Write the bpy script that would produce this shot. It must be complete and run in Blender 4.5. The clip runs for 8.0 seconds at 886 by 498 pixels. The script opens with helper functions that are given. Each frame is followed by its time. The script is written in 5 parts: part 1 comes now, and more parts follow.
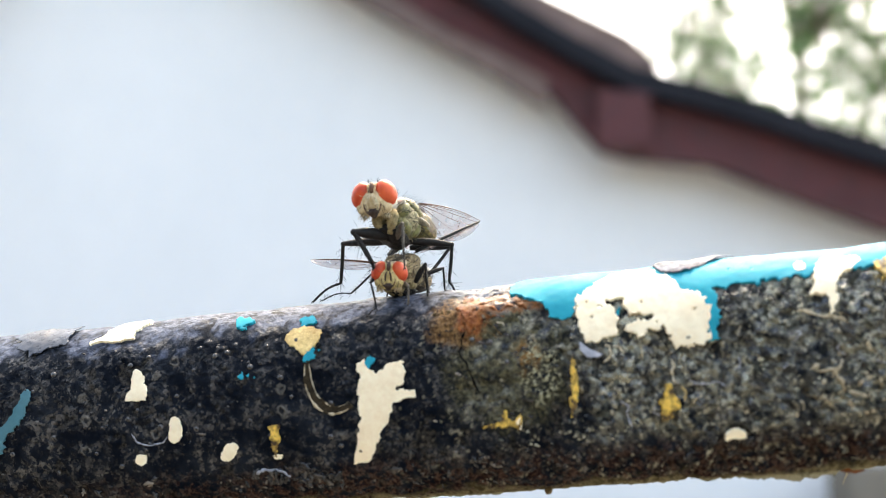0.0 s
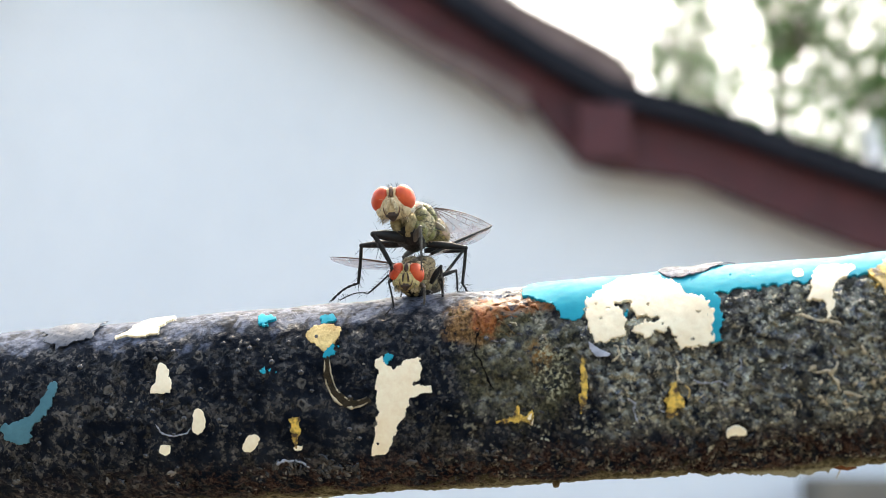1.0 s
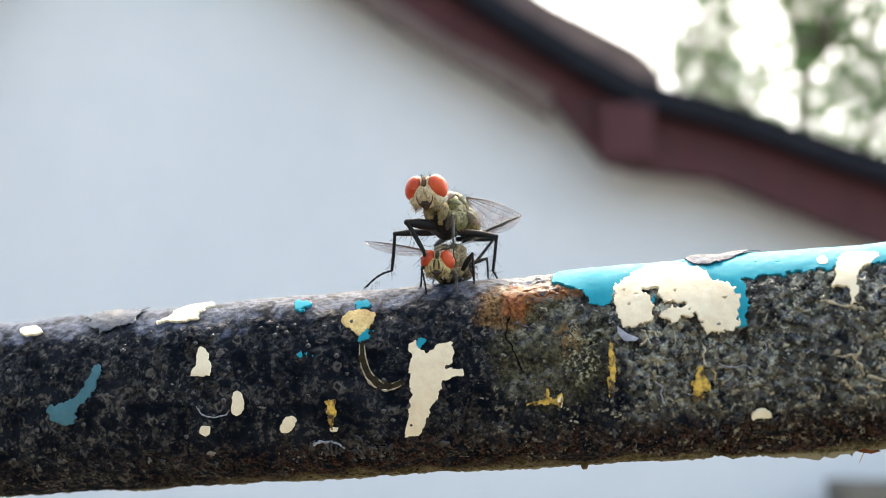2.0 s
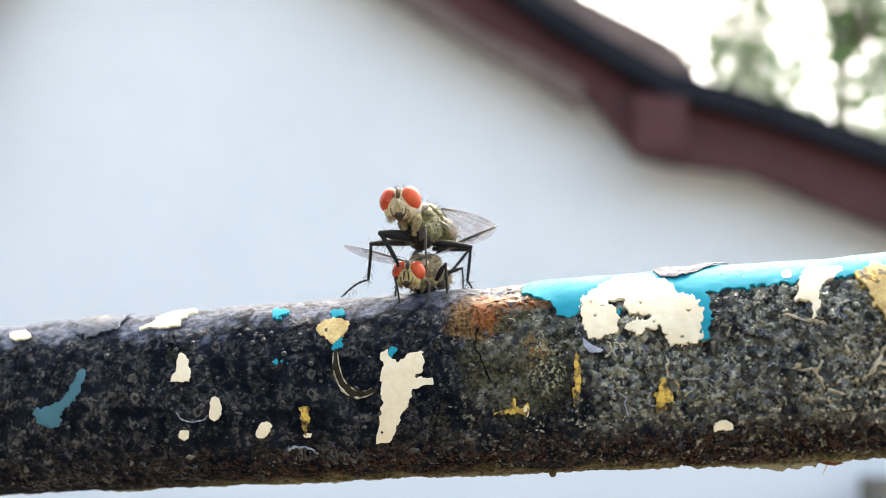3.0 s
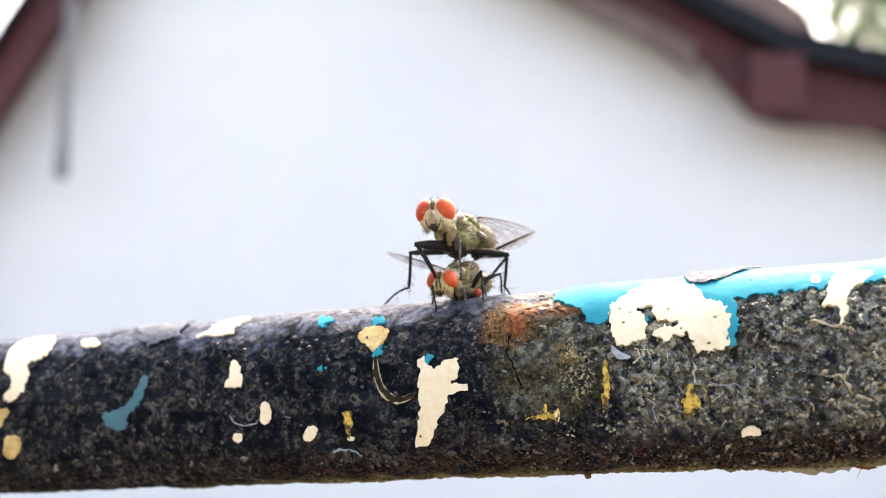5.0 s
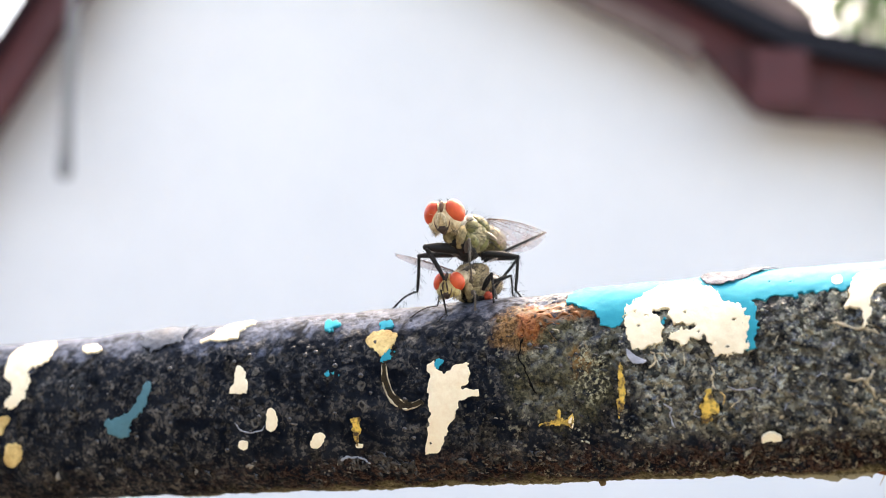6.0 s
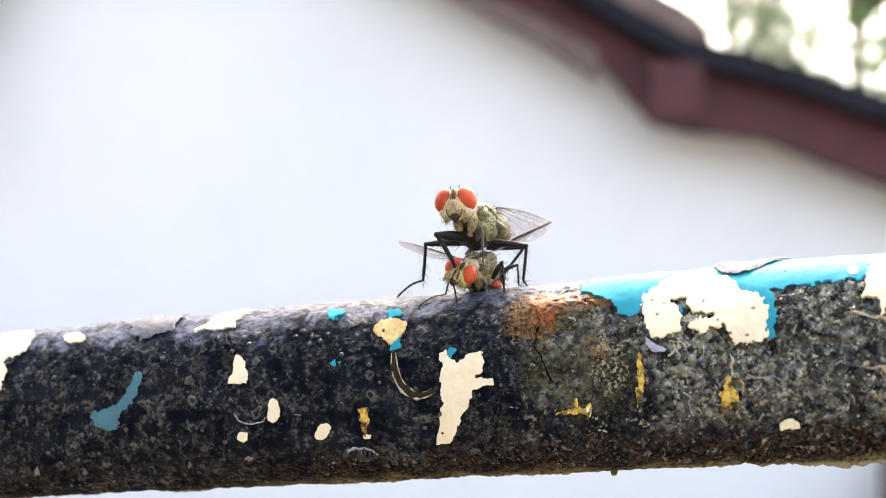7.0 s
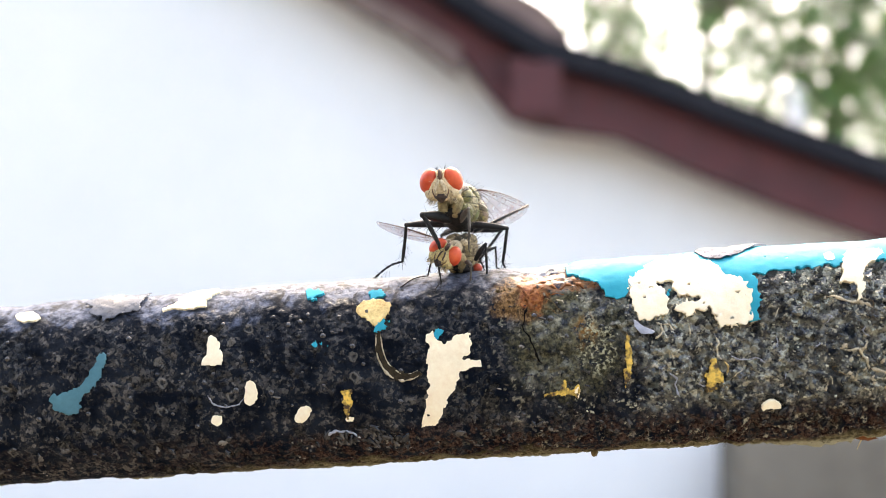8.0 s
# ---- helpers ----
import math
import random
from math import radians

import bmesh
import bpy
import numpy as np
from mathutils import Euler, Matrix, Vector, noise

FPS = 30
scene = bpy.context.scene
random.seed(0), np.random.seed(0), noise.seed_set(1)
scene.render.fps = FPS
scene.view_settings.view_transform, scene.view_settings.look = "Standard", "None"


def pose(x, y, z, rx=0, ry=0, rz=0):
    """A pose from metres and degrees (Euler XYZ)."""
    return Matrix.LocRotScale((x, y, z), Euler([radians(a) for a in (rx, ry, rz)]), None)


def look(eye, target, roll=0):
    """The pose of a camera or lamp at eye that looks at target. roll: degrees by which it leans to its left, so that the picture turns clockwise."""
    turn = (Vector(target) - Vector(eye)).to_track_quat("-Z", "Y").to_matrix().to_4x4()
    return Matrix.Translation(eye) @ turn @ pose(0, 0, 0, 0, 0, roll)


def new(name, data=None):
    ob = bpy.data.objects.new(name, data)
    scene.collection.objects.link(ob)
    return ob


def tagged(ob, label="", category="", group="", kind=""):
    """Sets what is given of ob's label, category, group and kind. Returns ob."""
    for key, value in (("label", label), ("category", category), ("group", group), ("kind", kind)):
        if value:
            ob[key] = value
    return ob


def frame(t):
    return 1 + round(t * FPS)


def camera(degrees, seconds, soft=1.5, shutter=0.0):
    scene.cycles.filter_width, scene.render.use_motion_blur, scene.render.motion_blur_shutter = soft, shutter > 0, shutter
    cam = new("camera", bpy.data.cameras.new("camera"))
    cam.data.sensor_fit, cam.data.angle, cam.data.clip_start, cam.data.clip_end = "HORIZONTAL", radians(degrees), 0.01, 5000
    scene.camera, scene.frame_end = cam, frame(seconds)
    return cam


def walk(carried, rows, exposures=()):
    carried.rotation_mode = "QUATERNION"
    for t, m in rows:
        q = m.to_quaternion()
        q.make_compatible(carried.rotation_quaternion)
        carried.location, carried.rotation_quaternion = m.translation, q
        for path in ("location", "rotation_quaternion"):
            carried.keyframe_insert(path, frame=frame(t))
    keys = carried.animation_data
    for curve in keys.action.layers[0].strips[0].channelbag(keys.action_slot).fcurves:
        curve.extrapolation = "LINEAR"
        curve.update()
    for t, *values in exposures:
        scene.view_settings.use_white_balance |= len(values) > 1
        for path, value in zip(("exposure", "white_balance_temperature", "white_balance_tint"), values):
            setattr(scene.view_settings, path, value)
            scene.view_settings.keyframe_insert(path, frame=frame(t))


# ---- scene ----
LENS = 45.0
cam = camera(LENS, 8.0, soft=0.4)
cam.data.dof.use_dof = True
cam.data.dof.focus_distance = 0.0658
cam.data.dof.aperture_fstop = 36.0
WALK = [
    (0.0, pose(0.0, 0.0, 1.2, 98.0, 0.0, 0.0)),
    (0.5, pose(-0.00217, -0.00012, 1.19976, 98.052, -0.035, -0.639)),
    (1.0, pose(-0.00219, -0.00275, 1.19920, 98.500, -0.772, -1.249)),
    (1.5, pose(-0.00276, -0.00392, 1.19818, 98.619, -0.919, -0.623)),
    (2.0, pose(-0.00278, -0.00441, 1.19819, 98.473, -1.051, -0.083)),
    (2.2, pose(-0.00202, -0.00500, 1.19850, 98.500, -1.090, 0.053)),
    (3.3, pose(0.00125, -0.00651, 1.19957, 97.362, -1.550, 2.445)),
    (3.5, pose(0.00172, -0.00716, 1.20004, 96.873, -1.382, 3.114)),
    (4.0, pose(0.00619, -0.00739, 1.20157, 96.656, -1.429, 5.057)),
    (4.5, pose(0.00605, -0.00768, 1.20162, 96.061, -1.026, 7.290)),
    (4.7, pose(0.00614, -0.00769, 1.20147, 96.266, -1.150, 7.703)),
    (5.8, pose(0.00518, -0.00647, 1.20252, 95.870, -0.858, 7.602)),
    (6.0, pose(0.00536, -0.00603, 1.20210, 96.069, -0.752, 7.927)),
    (6.5, pose(0.00368, -0.00601, 1.20173, 96.301, -0.868, 5.464)),
    (7.0, pose(-0.00172, -0.00551, 1.20103, 96.400, -0.875, 2.502)),
    (7.5, pose(-0.00540, -0.00494, 1.20115, 96.479, -0.932, -2.057)),
    (8.0, pose(-0.00961, -0.00464, 1.20025, 96.123, -1.002, -5.184)),
]
walk(cam, WALK, exposures=[(0.0, 2.60, 7750, 5), (1.5, 2.36, 7650, 4), (2.2, 2.28, 7650, 4), (3.5, 2.72, 7800, 6), (4.5, 2.75, 8000, 10), (6.0, 2.75, 8200, 11), (8.0, 2.84, 7950, 10)])

# ---- daylight: bright hazy sky, broad soft sun ----
SUN_UP, SUN_TURN = 58.0, 18.0
world = bpy.data.worlds.new("world")
scene.world = world
world.use_nodes = True
wt = world.node_tree
sky = wt.nodes.new("ShaderNodeTexSky")
sky.sky_type = "NISHITA"
sky.sun_disc = False
sky.sun_elevation = radians(SUN_UP)
sky.sun_rotation = radians(SUN_TURN)
sky.air_density, sky.dust_density, sky.ozone_density = 1.0, 6.0, 1.5
back = wt.nodes["Background"]
back.inputs["Strength"].default_value = 0.15
wt.links.new(sky.outputs[0], back.inputs["Color"])
sun = new("sun", bpy.data.lights.new("sun", "SUN"))
sun.data.energy, sun.data.angle, sun.data.color = 0.36, radians(38), (0.82, 0.91, 1.0)
_a, _e = radians(SUN_TURN), radians(SUN_UP)
sun.matrix_world = look((math.sin(_a) * math.cos(_e) * 9, math.cos(_a) * math.cos(_e) * 9, math.sin(_e) * 9 + 1), (0, 0, 1))

MM = 0.001


# ---- geometry helpers (millimetres for the small things) ----
def hashed(i, j, k):
    n = (i * 374761393 + j * 668265263 + k * 2147483647 + 1442695041) & 0xFFFFFFFF
    n = ((n ^ (n >> 13)) * 1274126177) & 0xFFFFFFFF
    n = ((n ^ (n >> 16)) * 2246822519) & 0xFFFFFFFF
    return ((n >> 8) & 0xFFFF) / 32767.5 - 1.0


def vnoise(p):
    """Smooth value noise, -1 to 1, of an (n, 3) array."""
    p = np.asarray(p, float)
    i = np.floor(p).astype(np.int64)
    f = p - i
    f = f * f * (3 - 2 * f)
    out = 0
    for a in (0, 1):
        for b in (0, 1):
            for c in (0, 1):
                wgt = (f[:, 0] if a else 1 - f[:, 0]) * (f[:, 1] if b else 1 - f[:, 1]) * (f[:, 2] if c else 1 - f[:, 2])
                out = out + wgt * hashed(i[:, 0] + a, i[:, 1] + b, i[:, 2] + c)
    return out


def fbm(p, octaves=3, gain=0.5):
    out, amp = 0, 1.0
    for o in range(octaves):
        out = out + amp * vnoise(np.asarray(p) * 2.03 ** o + 17.3 * o)
        amp *= gain
    return out


def cells(p):
    """Rounded pimples: 1 at a cell's seed, falling to 0."""
    i = np.floor(p).astype(np.int64)
    best = np.full(len(p), 9.0)
    for a in (-1, 0, 1):
        for b in (-1, 0, 1):
            c = i + np.array([a, b])
            sx = c[:, 0] + 0.5 + 0.45 * hashed(c[:, 0], c[:, 1], c[:, 0] * 0 + 3)
            sy = c[:, 1] + 0.5 + 0.45 * hashed(c[:, 0], c[:, 1], c[:, 0] * 0 + 7)
            r = 0.65 + 0.35 * hashed(c[:, 0], c[:, 1], c[:, 0] * 0 + 11)
            best = np.minimum(best, np.hypot(p[:, 0] - sx, p[:, 1] - sy) / np.maximum(r, 0.2))
    return np.clip(1 - best * 1.6, 0, 1) ** 0.7


def part(name, geo, material, parent=None, label="", smooth=True, unit=MM, at=None):
    """One mesh object of (vertices, faces), under parent."""
    v, f = geo
    me = bpy.data.meshes.new(name)
    me.from_pydata((np.asarray(v, float) * unit).tolist(), [], [tuple(int(i) for i in q) for q in f])
    me.materials.append(material)
    if smooth:
        me.polygons.foreach_set("use_smooth", [True] * len(me.polygons))
    me.update()
    ob = new(name, me)
    if parent is not None:
        ob.parent = parent
    if at is not None:
        ob.matrix_basis = at
    if label:
        ob["label"] = label
    return ob


def merge(*geos):
    vs, fs, n = [], [], 0
    for v, f in geos:
        vs.append(np.asarray(v, float).reshape(-1, 3))
        fs += [tuple(i + n for i in q) for q in f]
        n += len(v)
    return np.vstack(vs), fs


def moved(geo, m=None, offset=(0, 0, 0)):
    v = np.asarray(geo[0], float)
    if m is not None:
        v = v @ np.array(m)[:3, :3].T
    return v + np.asarray(offset, float), geo[1]


def turn(rx=0, ry=0, rz=0):
    return np.array(Euler([radians(a) for a in (rx, ry, rz)]).to_matrix())


def ellipsoid(c, r, rot=None, nu=20, nv=12, rough=0.0, freq=1.5, power=1.0):
    v, f = [(0, 0, 1)], []
    for j in range(1, nv):
        a = math.pi * j / nv
        for i in range(nu):
            b = 2 * math.pi * i / nu
            v.append((math.sin(a) ** power * math.cos(b), math.sin(a) ** power * math.sin(b), math.cos(a)))
    v.append((0, 0, -1))
    v = np.array(v)
    if rough:
        v = v * (1 + rough * fbm(v * freq + np.array(c), 3))[:, None]
    v = v * np.array(r)
    for i in range(nu):
        f.append((0, 1 + i, 1 + (i + 1) % nu))
        for j in range(nv - 2):
            a, b = 1 + j * nu + i, 1 + j * nu + (i + 1) % nu
            f.append((a, a + nu, b + nu, b))
        a = 1 + (nv - 2) * nu
        f.append((a + i, len(v) - 1, a + (i + 1) % nu))
    if rot is not None:
        v = v @ np.asarray(rot).T
    return v + np.array(c), f


def tube(points, radii, sides=8, cap=True):
    p = np.asarray(points, float)
    n = len(p)
    r = np.interp(np.linspace(0, 1, n), np.linspace(0, 1, len(radii)), radii) if np.ndim(radii) else np.full(n, radii)
    t = np.gradient(p, axis=0)
    t /= np.linalg.norm(t, axis=1)[:, None] + 1e-12
    ref = np.array([0.31, 0.52, 0.79])
    v, f = [], []
    for k in range(n):
        x = np.cross(t[k], ref)
        x /= np.linalg.norm(x) + 1e-12
        y = np.cross(t[k], x)
        for i in range(sides):
            a = 2 * math.pi * i / sides
            v.append(p[k] + r[k] * (math.cos(a) * x + math.sin(a) * y))
    for k in range(n - 1):
        for i in range(sides):
            a, b = k * sides + i, k * sides + (i + 1) % sides
            f.append((a, b, b + sides, a + sides))
    if cap:
        f.append(tuple(range(sides))[::-1])
        f.append(tuple((n - 1) * sides + i for i in range(sides)))
    return np.array(v), f


def smooth_line(points, n=12):
    """A Catmull-Rom line through the points."""
    p = np.asarray(points, float)
    p = np.vstack([2 * p[0] - p[1], p, 2 * p[-1] - p[-2]])
    out = []
    for k in range(1, len(p) - 2):
        for u in np.linspace(0, 1, n, endpoint=False):
            a, b, c, d = p[k - 1:k + 3]
            out.append(0.5 * (2 * b + (c - a) * u + (2 * a - 5 * b + 4 * c - d) * u * u + (3 * b - a - 3 * c + d) * u ** 3))
    out.append(p[-2])
    return np.array(out)


def hairs(roots, ways, length, r=0.012, bend=0.25, seed=1):
    """Tapered bristles, each bent a little."""
    rng = np.random.RandomState(seed)
    geos = []
    for p, w in zip(np.asarray(roots, float), np.asarray(ways, float)):
        w = w / (np.linalg.norm(w) + 1e-9)
        k = length * rng.uniform(0.7, 1.25)
        side = rng.normal(size=3) * bend
        pts = [p, p + w * k * 0.5 + side * k * 0.12, p + w * k + side * k * 0.4]
        geos.append(tube(pts, [r, r * 0.75, r * 0.2], 4, False))
    return merge(*geos)


def box(lo, hi, bevel=0.0):
    """A box in metres as a bmesh result, its edges bevelled."""
    bm = bmesh.new()
    bmesh.ops.create_cube(bm, size=1)
    lo, hi = np.array(lo, float), np.array(hi, float)
    for v in bm.verts:
        v.co = Vector((lo + hi) / 2 + np.array(v.co) * (hi - lo))
    if bevel:
        bmesh.ops.bevel(bm, geom=list(bm.edges), offset=bevel, segments=2, affect="EDGES", profile=0.5)
    bm.verts.index_update()
    out = [tuple(v.co) for v in bm.verts], [tuple(v.index for v in q.verts) for q in bm.faces]
    bm.free()
    return out


# ---- materials ----
def nodes_of(name):
    m = bpy.data.materials.new(name)
    m.use_nodes = True
    return m, m.node_tree, m.node_tree.nodes["Principled BSDF"]


def link(t, a, b):
    t.links.new(a, b)


def coords(t):
    return t.nodes.new("ShaderNodeTexCoord").outputs["Object"]


def noise_node(t, vec, scale, detail=4.0, rough=0.6, distortion=0.0):
    n = t.nodes.new("ShaderNodeTexNoise")
    n.inputs["Scale"].default_value, n.inputs["Detail"].default_value = scale, detail
    n.inputs["Roughness"].default_value, n.inputs["Distortion"].default_value = rough, distortion
    link(t, vec, n.inputs["Vector"])
    return n.outputs["Fac"]


def ramp(t, fac, stops):
    r = t.nodes.new("ShaderNodeValToRGB")
    while len(r.color_ramp.elements) < len(stops):
        r.color_ramp.elements.new(0.5)
    for e, (at, c) in zip(r.color_ramp.elements, stops):
        e.position, e.color = at, (*c, 1) if len(c) == 3 else c
    link(t, fac, r.inputs["Fac"])
    return r.outputs["Color"]


def blend(t, fac, a, b):
    m = t.nodes.new("ShaderNodeMix")
    m.data_type = "RGBA"
    for sock, val in ((m.inputs[0], fac), (m.inputs[6], a), (m.inputs[7], b)):
        if isinstance(val, (tuple, list)):
            sock.default_value = (*val, 1)
        elif isinstance(val, (int, float)):
            sock.default_value = val
        else:
            link(t, val, sock)
    return m.outputs[2]


def calc(t, op, a, b=0.0):
    m = t.nodes.new("ShaderNodeMath")
    m.operation = op
    for sock, val in ((m.inputs[0], a), (m.inputs[1], b)):
        if isinstance(val, (int, float)):
            sock.default_value = val
        else:
            link(t, val, sock)
    return m.outputs[0]


def span(t, val, a, b, c=0.0, d=1.0):
    m = t.nodes.new("ShaderNodeMapRange")
    m.interpolation_type = "SMOOTHSTEP"
    link(t, val, m.inputs[0])
    for k, x in enumerate((a, b, c, d)):
        m.inputs[k + 1].default_value = x
    return m.outputs[0]


def bumped(t, bsdf, height, strength, distance):
    b = t.nodes.new("ShaderNodeBump")
    b.inputs["Strength"].default_value, b.inputs["Distance"].default_value = strength, distance
    link(t, height, b.inputs["Height"])
    link(t, b.outputs[0], bsdf.inputs["Normal"])


def surface(name, dark, light, scale, rough=(0.4, 0.6), metal=0.0, bump=0.3, depth=0.0001, fine=6.0, spec=0.5, spread=0.16):
    """Two-scale mottled surface: colour between dark and light, fine relief."""
    m, t, b = nodes_of(name)
    v = coords(t)
    big = noise_node(t, v, scale, 4)
    small = noise_node(t, v, scale * fine, 5, 0.65)
    mix = calc(t, "ADD", calc(t, "MULTIPLY", big, 0.6), calc(t, "MULTIPLY", small, 0.4))
    link(t, ramp(t, mix, [(0.5 - spread, dark), (0.5 + spread, light)]), b.inputs["Base Color"])
    link(t, span(t, small, 0.3, 0.7, rough[0], rough[1]), b.inputs["Roughness"])
    b.inputs["Metallic"].default_value = metal
    b.inputs["Specular IOR Level"].default_value = spec
    if bump:
        bumped(t, b, small, bump, depth)
    return m


def black_paint():
    """Old lumpy black gloss paint with worn grit, rust stains, painted sheen and a dirty underside."""
    m, t, b = nodes_of("old black paint")
    v = coords(t)
    sep = t.nodes.new("ShaderNodeSeparateXYZ")
    link(t, v, sep.inputs[0])
    x, z = sep.outputs["X"], sep.outputs["Z"]
    n1 = noise_node(t, v, 420, 5, 0.65)
    n2 = noise_node(t, v, 1700, 5, 0.7)
    n3 = noise_node(t, v, 4300, 4, 0.7)
    n4 = noise_node(t, v, 900, 3, 0.6, 0.8)
    warp = t.nodes.new("ShaderNodeTexNoise")
    warp.inputs["Scale"].default_value = 2200
    link(t, v, warp.inputs["Vector"])
    shift = t.nodes.new("ShaderNodeVectorMath")
    shift.operation = "MULTIPLY_ADD"
    shift.inputs[1].default_value = (0.0005, 0.0005, 0.0005)
    link(t, warp.outputs["Color"], shift.inputs[0])
    link(t, v, shift.inputs[2])

    def cell(scale):
        c = t.nodes.new("ShaderNodeTexVoronoi")
        c.inputs["Scale"].default_value = scale
        link(t, shift.outputs[0], c.inputs["Vector"])
        k = t.nodes.new("ShaderNodeSeparateColor")
        link(t, c.outputs["Color"], k.inputs[0])
        return c.outputs["Distance"], k.outputs[0], k.outputs[1]

    lump, lump_a, lump_b = cell(2300)
    grain, grain_a, grain_b = cell(5200)
    blister, blister_a, _ = cell(900)

    def times(*f):
        out = f[0]
        for k in f[1:]:
            out = calc(t, "MULTIPLY", out, k)
        return out

    def plus(*f):
        out = f[0]
        for k in f[1:]:
            out = calc(t, "ADD", out, k)
        return out

    # burst blisters: a rim round a pit, on some of the cells only
    rim = times(span(t, blister, 0.34, 0.27), span(t, blister, 0.12, 0.22), span(t, blister_a, 0.80, 0.84))

    def spot(cx, cz, rx, rz, n, wobble, a=1.0, c=0.35):
        """One inside an uneven oval on the front of the rail, nought outside."""
        dx = calc(t, "DIVIDE", calc(t, "SUBTRACT", x, cx * MM), rx * MM)
        dz = calc(t, "DIVIDE", calc(t, "SUBTRACT", z, cz * MM), rz * MM)
        d = plus(times(dx, dx), times(dz, dz))
        return span(t, plus(d, times(calc(t, "SUBTRACT", n, 0.5), wobble)), a, c)

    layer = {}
    for key in ("flaked", "bared", "crumbs", "sky_sheen", "grit_sheen"):
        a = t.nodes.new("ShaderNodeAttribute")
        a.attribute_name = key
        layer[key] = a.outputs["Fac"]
    base = blend(t, span(t, n1, 0.4, 0.65), (0.0034, 0.0052, 0.0088), (0.0120, 0.0150, 0.0205))
    # brown-grey grit held by the worn coats
    worn = times(span(t, plus(times(n2, 0.55), times(n4, 0.45)), 0.465, 0.55), span(t, grain_a, 0.2, 0.5), span(t, n1, 0.38, 0.58, 0.25, 1.0))
    base = blend(t, times(worn, span(t, x, -0.030, 0.0, 0.85, 0.6)), base, blend(t, grain_b, (0.008, 0.009, 0.011), (0.135, 0.122, 0.109)))
    coat = blend(t, span(t, n3, 0.40, 0.60), (0.004, 0.004, 0.0045), (0.050, 0.045, 0.038))
    base = blend(t, times(layer["flaked"], 0.7), base, coat)
    # real grit plus painted sheen: paler colour towards the rail's right end
    base = blend(t, times(layer["grit_sheen"], span(t, plus(n2, times(n3, 0.5)), 0.68, 0.82), 0.9), base, blend(t, lump_b, (0.034, 0.038, 0.035), (0.120, 0.125, 0.100)))
    under = blend(t, span(t, n3, 0.40, 0.60), (0.012, 0.011, 0.010), (0.15, 0.13, 0.10))
    base = blend(t, times(layer["bared"], 0.7), base, under)
    pale = times(layer["grit_sheen"], span(t, lump_a, 0.70, 0.80), span(t, lump, 0.50, 0.25), span(t, n1, 0.36, 0.56, 0.25, 1.0), span(t, n3, 0.36, 0.50))
    base = blend(t, pale, base, blend(t, lump_b, (0.13, 0.135, 0.105), (0.56, 0.54, 0.40)))
    # the crumbs' pale colour also serves as painted glints
    base = blend(t, times(layer["crumbs"], span(t, n3, 0.44, 0.54)), base, (0.34, 0.31, 0.23))
    base = blend(t, times(rim, span(t, n2, 0.40, 0.52), 0.8), base, (0.13, 0.12, 0.105))
    # the sky's blue-grey sheen on the rail's upper side, painted into the colour
    base = blend(t, times(layer["sky_sheen"], span(t, n4, 0.34, 0.50), 0.85), base, blend(t, span(t, n2, 0.36, 0.62), (0.022, 0.028, 0.044), (0.115, 0.135, 0.19)))
    # olive stain and brown rust round the crack
    stain = times(spot(4.4, 1.0, 4.0, 4.0, n1, 2.4), span(t, n2, 0.32, 0.60))
    base = blend(t, times(stain, 0.8), base, blend(t, span(t, n3, 0.40, 0.62), (0.040, 0.038, 0.022), (0.145, 0.13, 0.070)))
    base = blend(t, times(spot(5.9, 1.3, 1.1, 1.3, n1, 5.0), span(t, n2, 0.42, 0.58)), base, (0.20, 0.095, 0.022))
    base = blend(t, times(spot(6.3, 0.6, 1.3, 1.8, n1, 5.0), span(t, n3, 0.50, 0.60)), base, (0.36, 0.34, 0.22))
    base = blend(t, times(spot(2.0, 3.6, 2.3, 1.7, n1, 2.2), span(t, n2, 0.34, 0.52), 0.92), base, blend(t, span(t, n3, 0.40, 0.60), (0.075, 0.040, 0.016), (0.23, 0.13, 0.055)))
    base = blend(t, times(spot(2.9, 3.9, 1.1, 1.4, n2, 3.0), span(t, n4, 0.36, 0.55)), base, blend(t, span(t, n3, 0.40, 0.60), (0.15, 0.042, 0.014), (0.30, 0.110, 0.036)))
    base = blend(t, times(spot(5.0, 4.5, 2.9, 0.75, n2, 3.0), span(t, n2, 0.36, 0.52), 0.9), base, blend(t, n4, (0.16, 0.058, 0.022), (0.27, 0.14, 0.065)))
    # dirt on the lower edge and underside
    zz = plus(z, times(calc(t, "SUBTRACT", n1, 0.5), 0.0024), times(calc(t, "SUBTRACT", n2, 0.5), 0.0012))
    # dirt faded out leftward, painting the lower left's shade into the colour
    along = span(t, x, -0.024, -0.008)
    base = blend(t, times(span(t, zz, -0.0030, -0.0042), span(t, n2, 0.44, 0.56), span(t, x, -0.024, -0.008, 0.2, 0.9)), base, blend(t, span(t, n3, 0.42, 0.62), (0.011, 0.0045, 0.004), (0.085, 0.050, 0.036)))
    base = blend(t, times(span(t, zz, -0.0054, -0.0058), along), base, blend(t, span(t, n2, 0.40, 0.60), (0.045, 0.036, 0.018), (0.20, 0.17, 0.10)))
    base = blend(t, times(span(t, z, -0.00585, -0.0061), span(t, n2, 0.3, 0.45)), base, (0.30, 0.28, 0.19))
    iron = times(layer["grit_sheen"], span(t, lump_a, 0.34, 0.50), span(t, plus(n2, times(n4, 0.5)), 0.66, 0.80), span(t, z, -0.0044, -0.0034))
    base = blend(t, iron, base, blend(t, lump_b, (0.13, 0.125, 0.095), (0.40, 0.38, 0.28)))
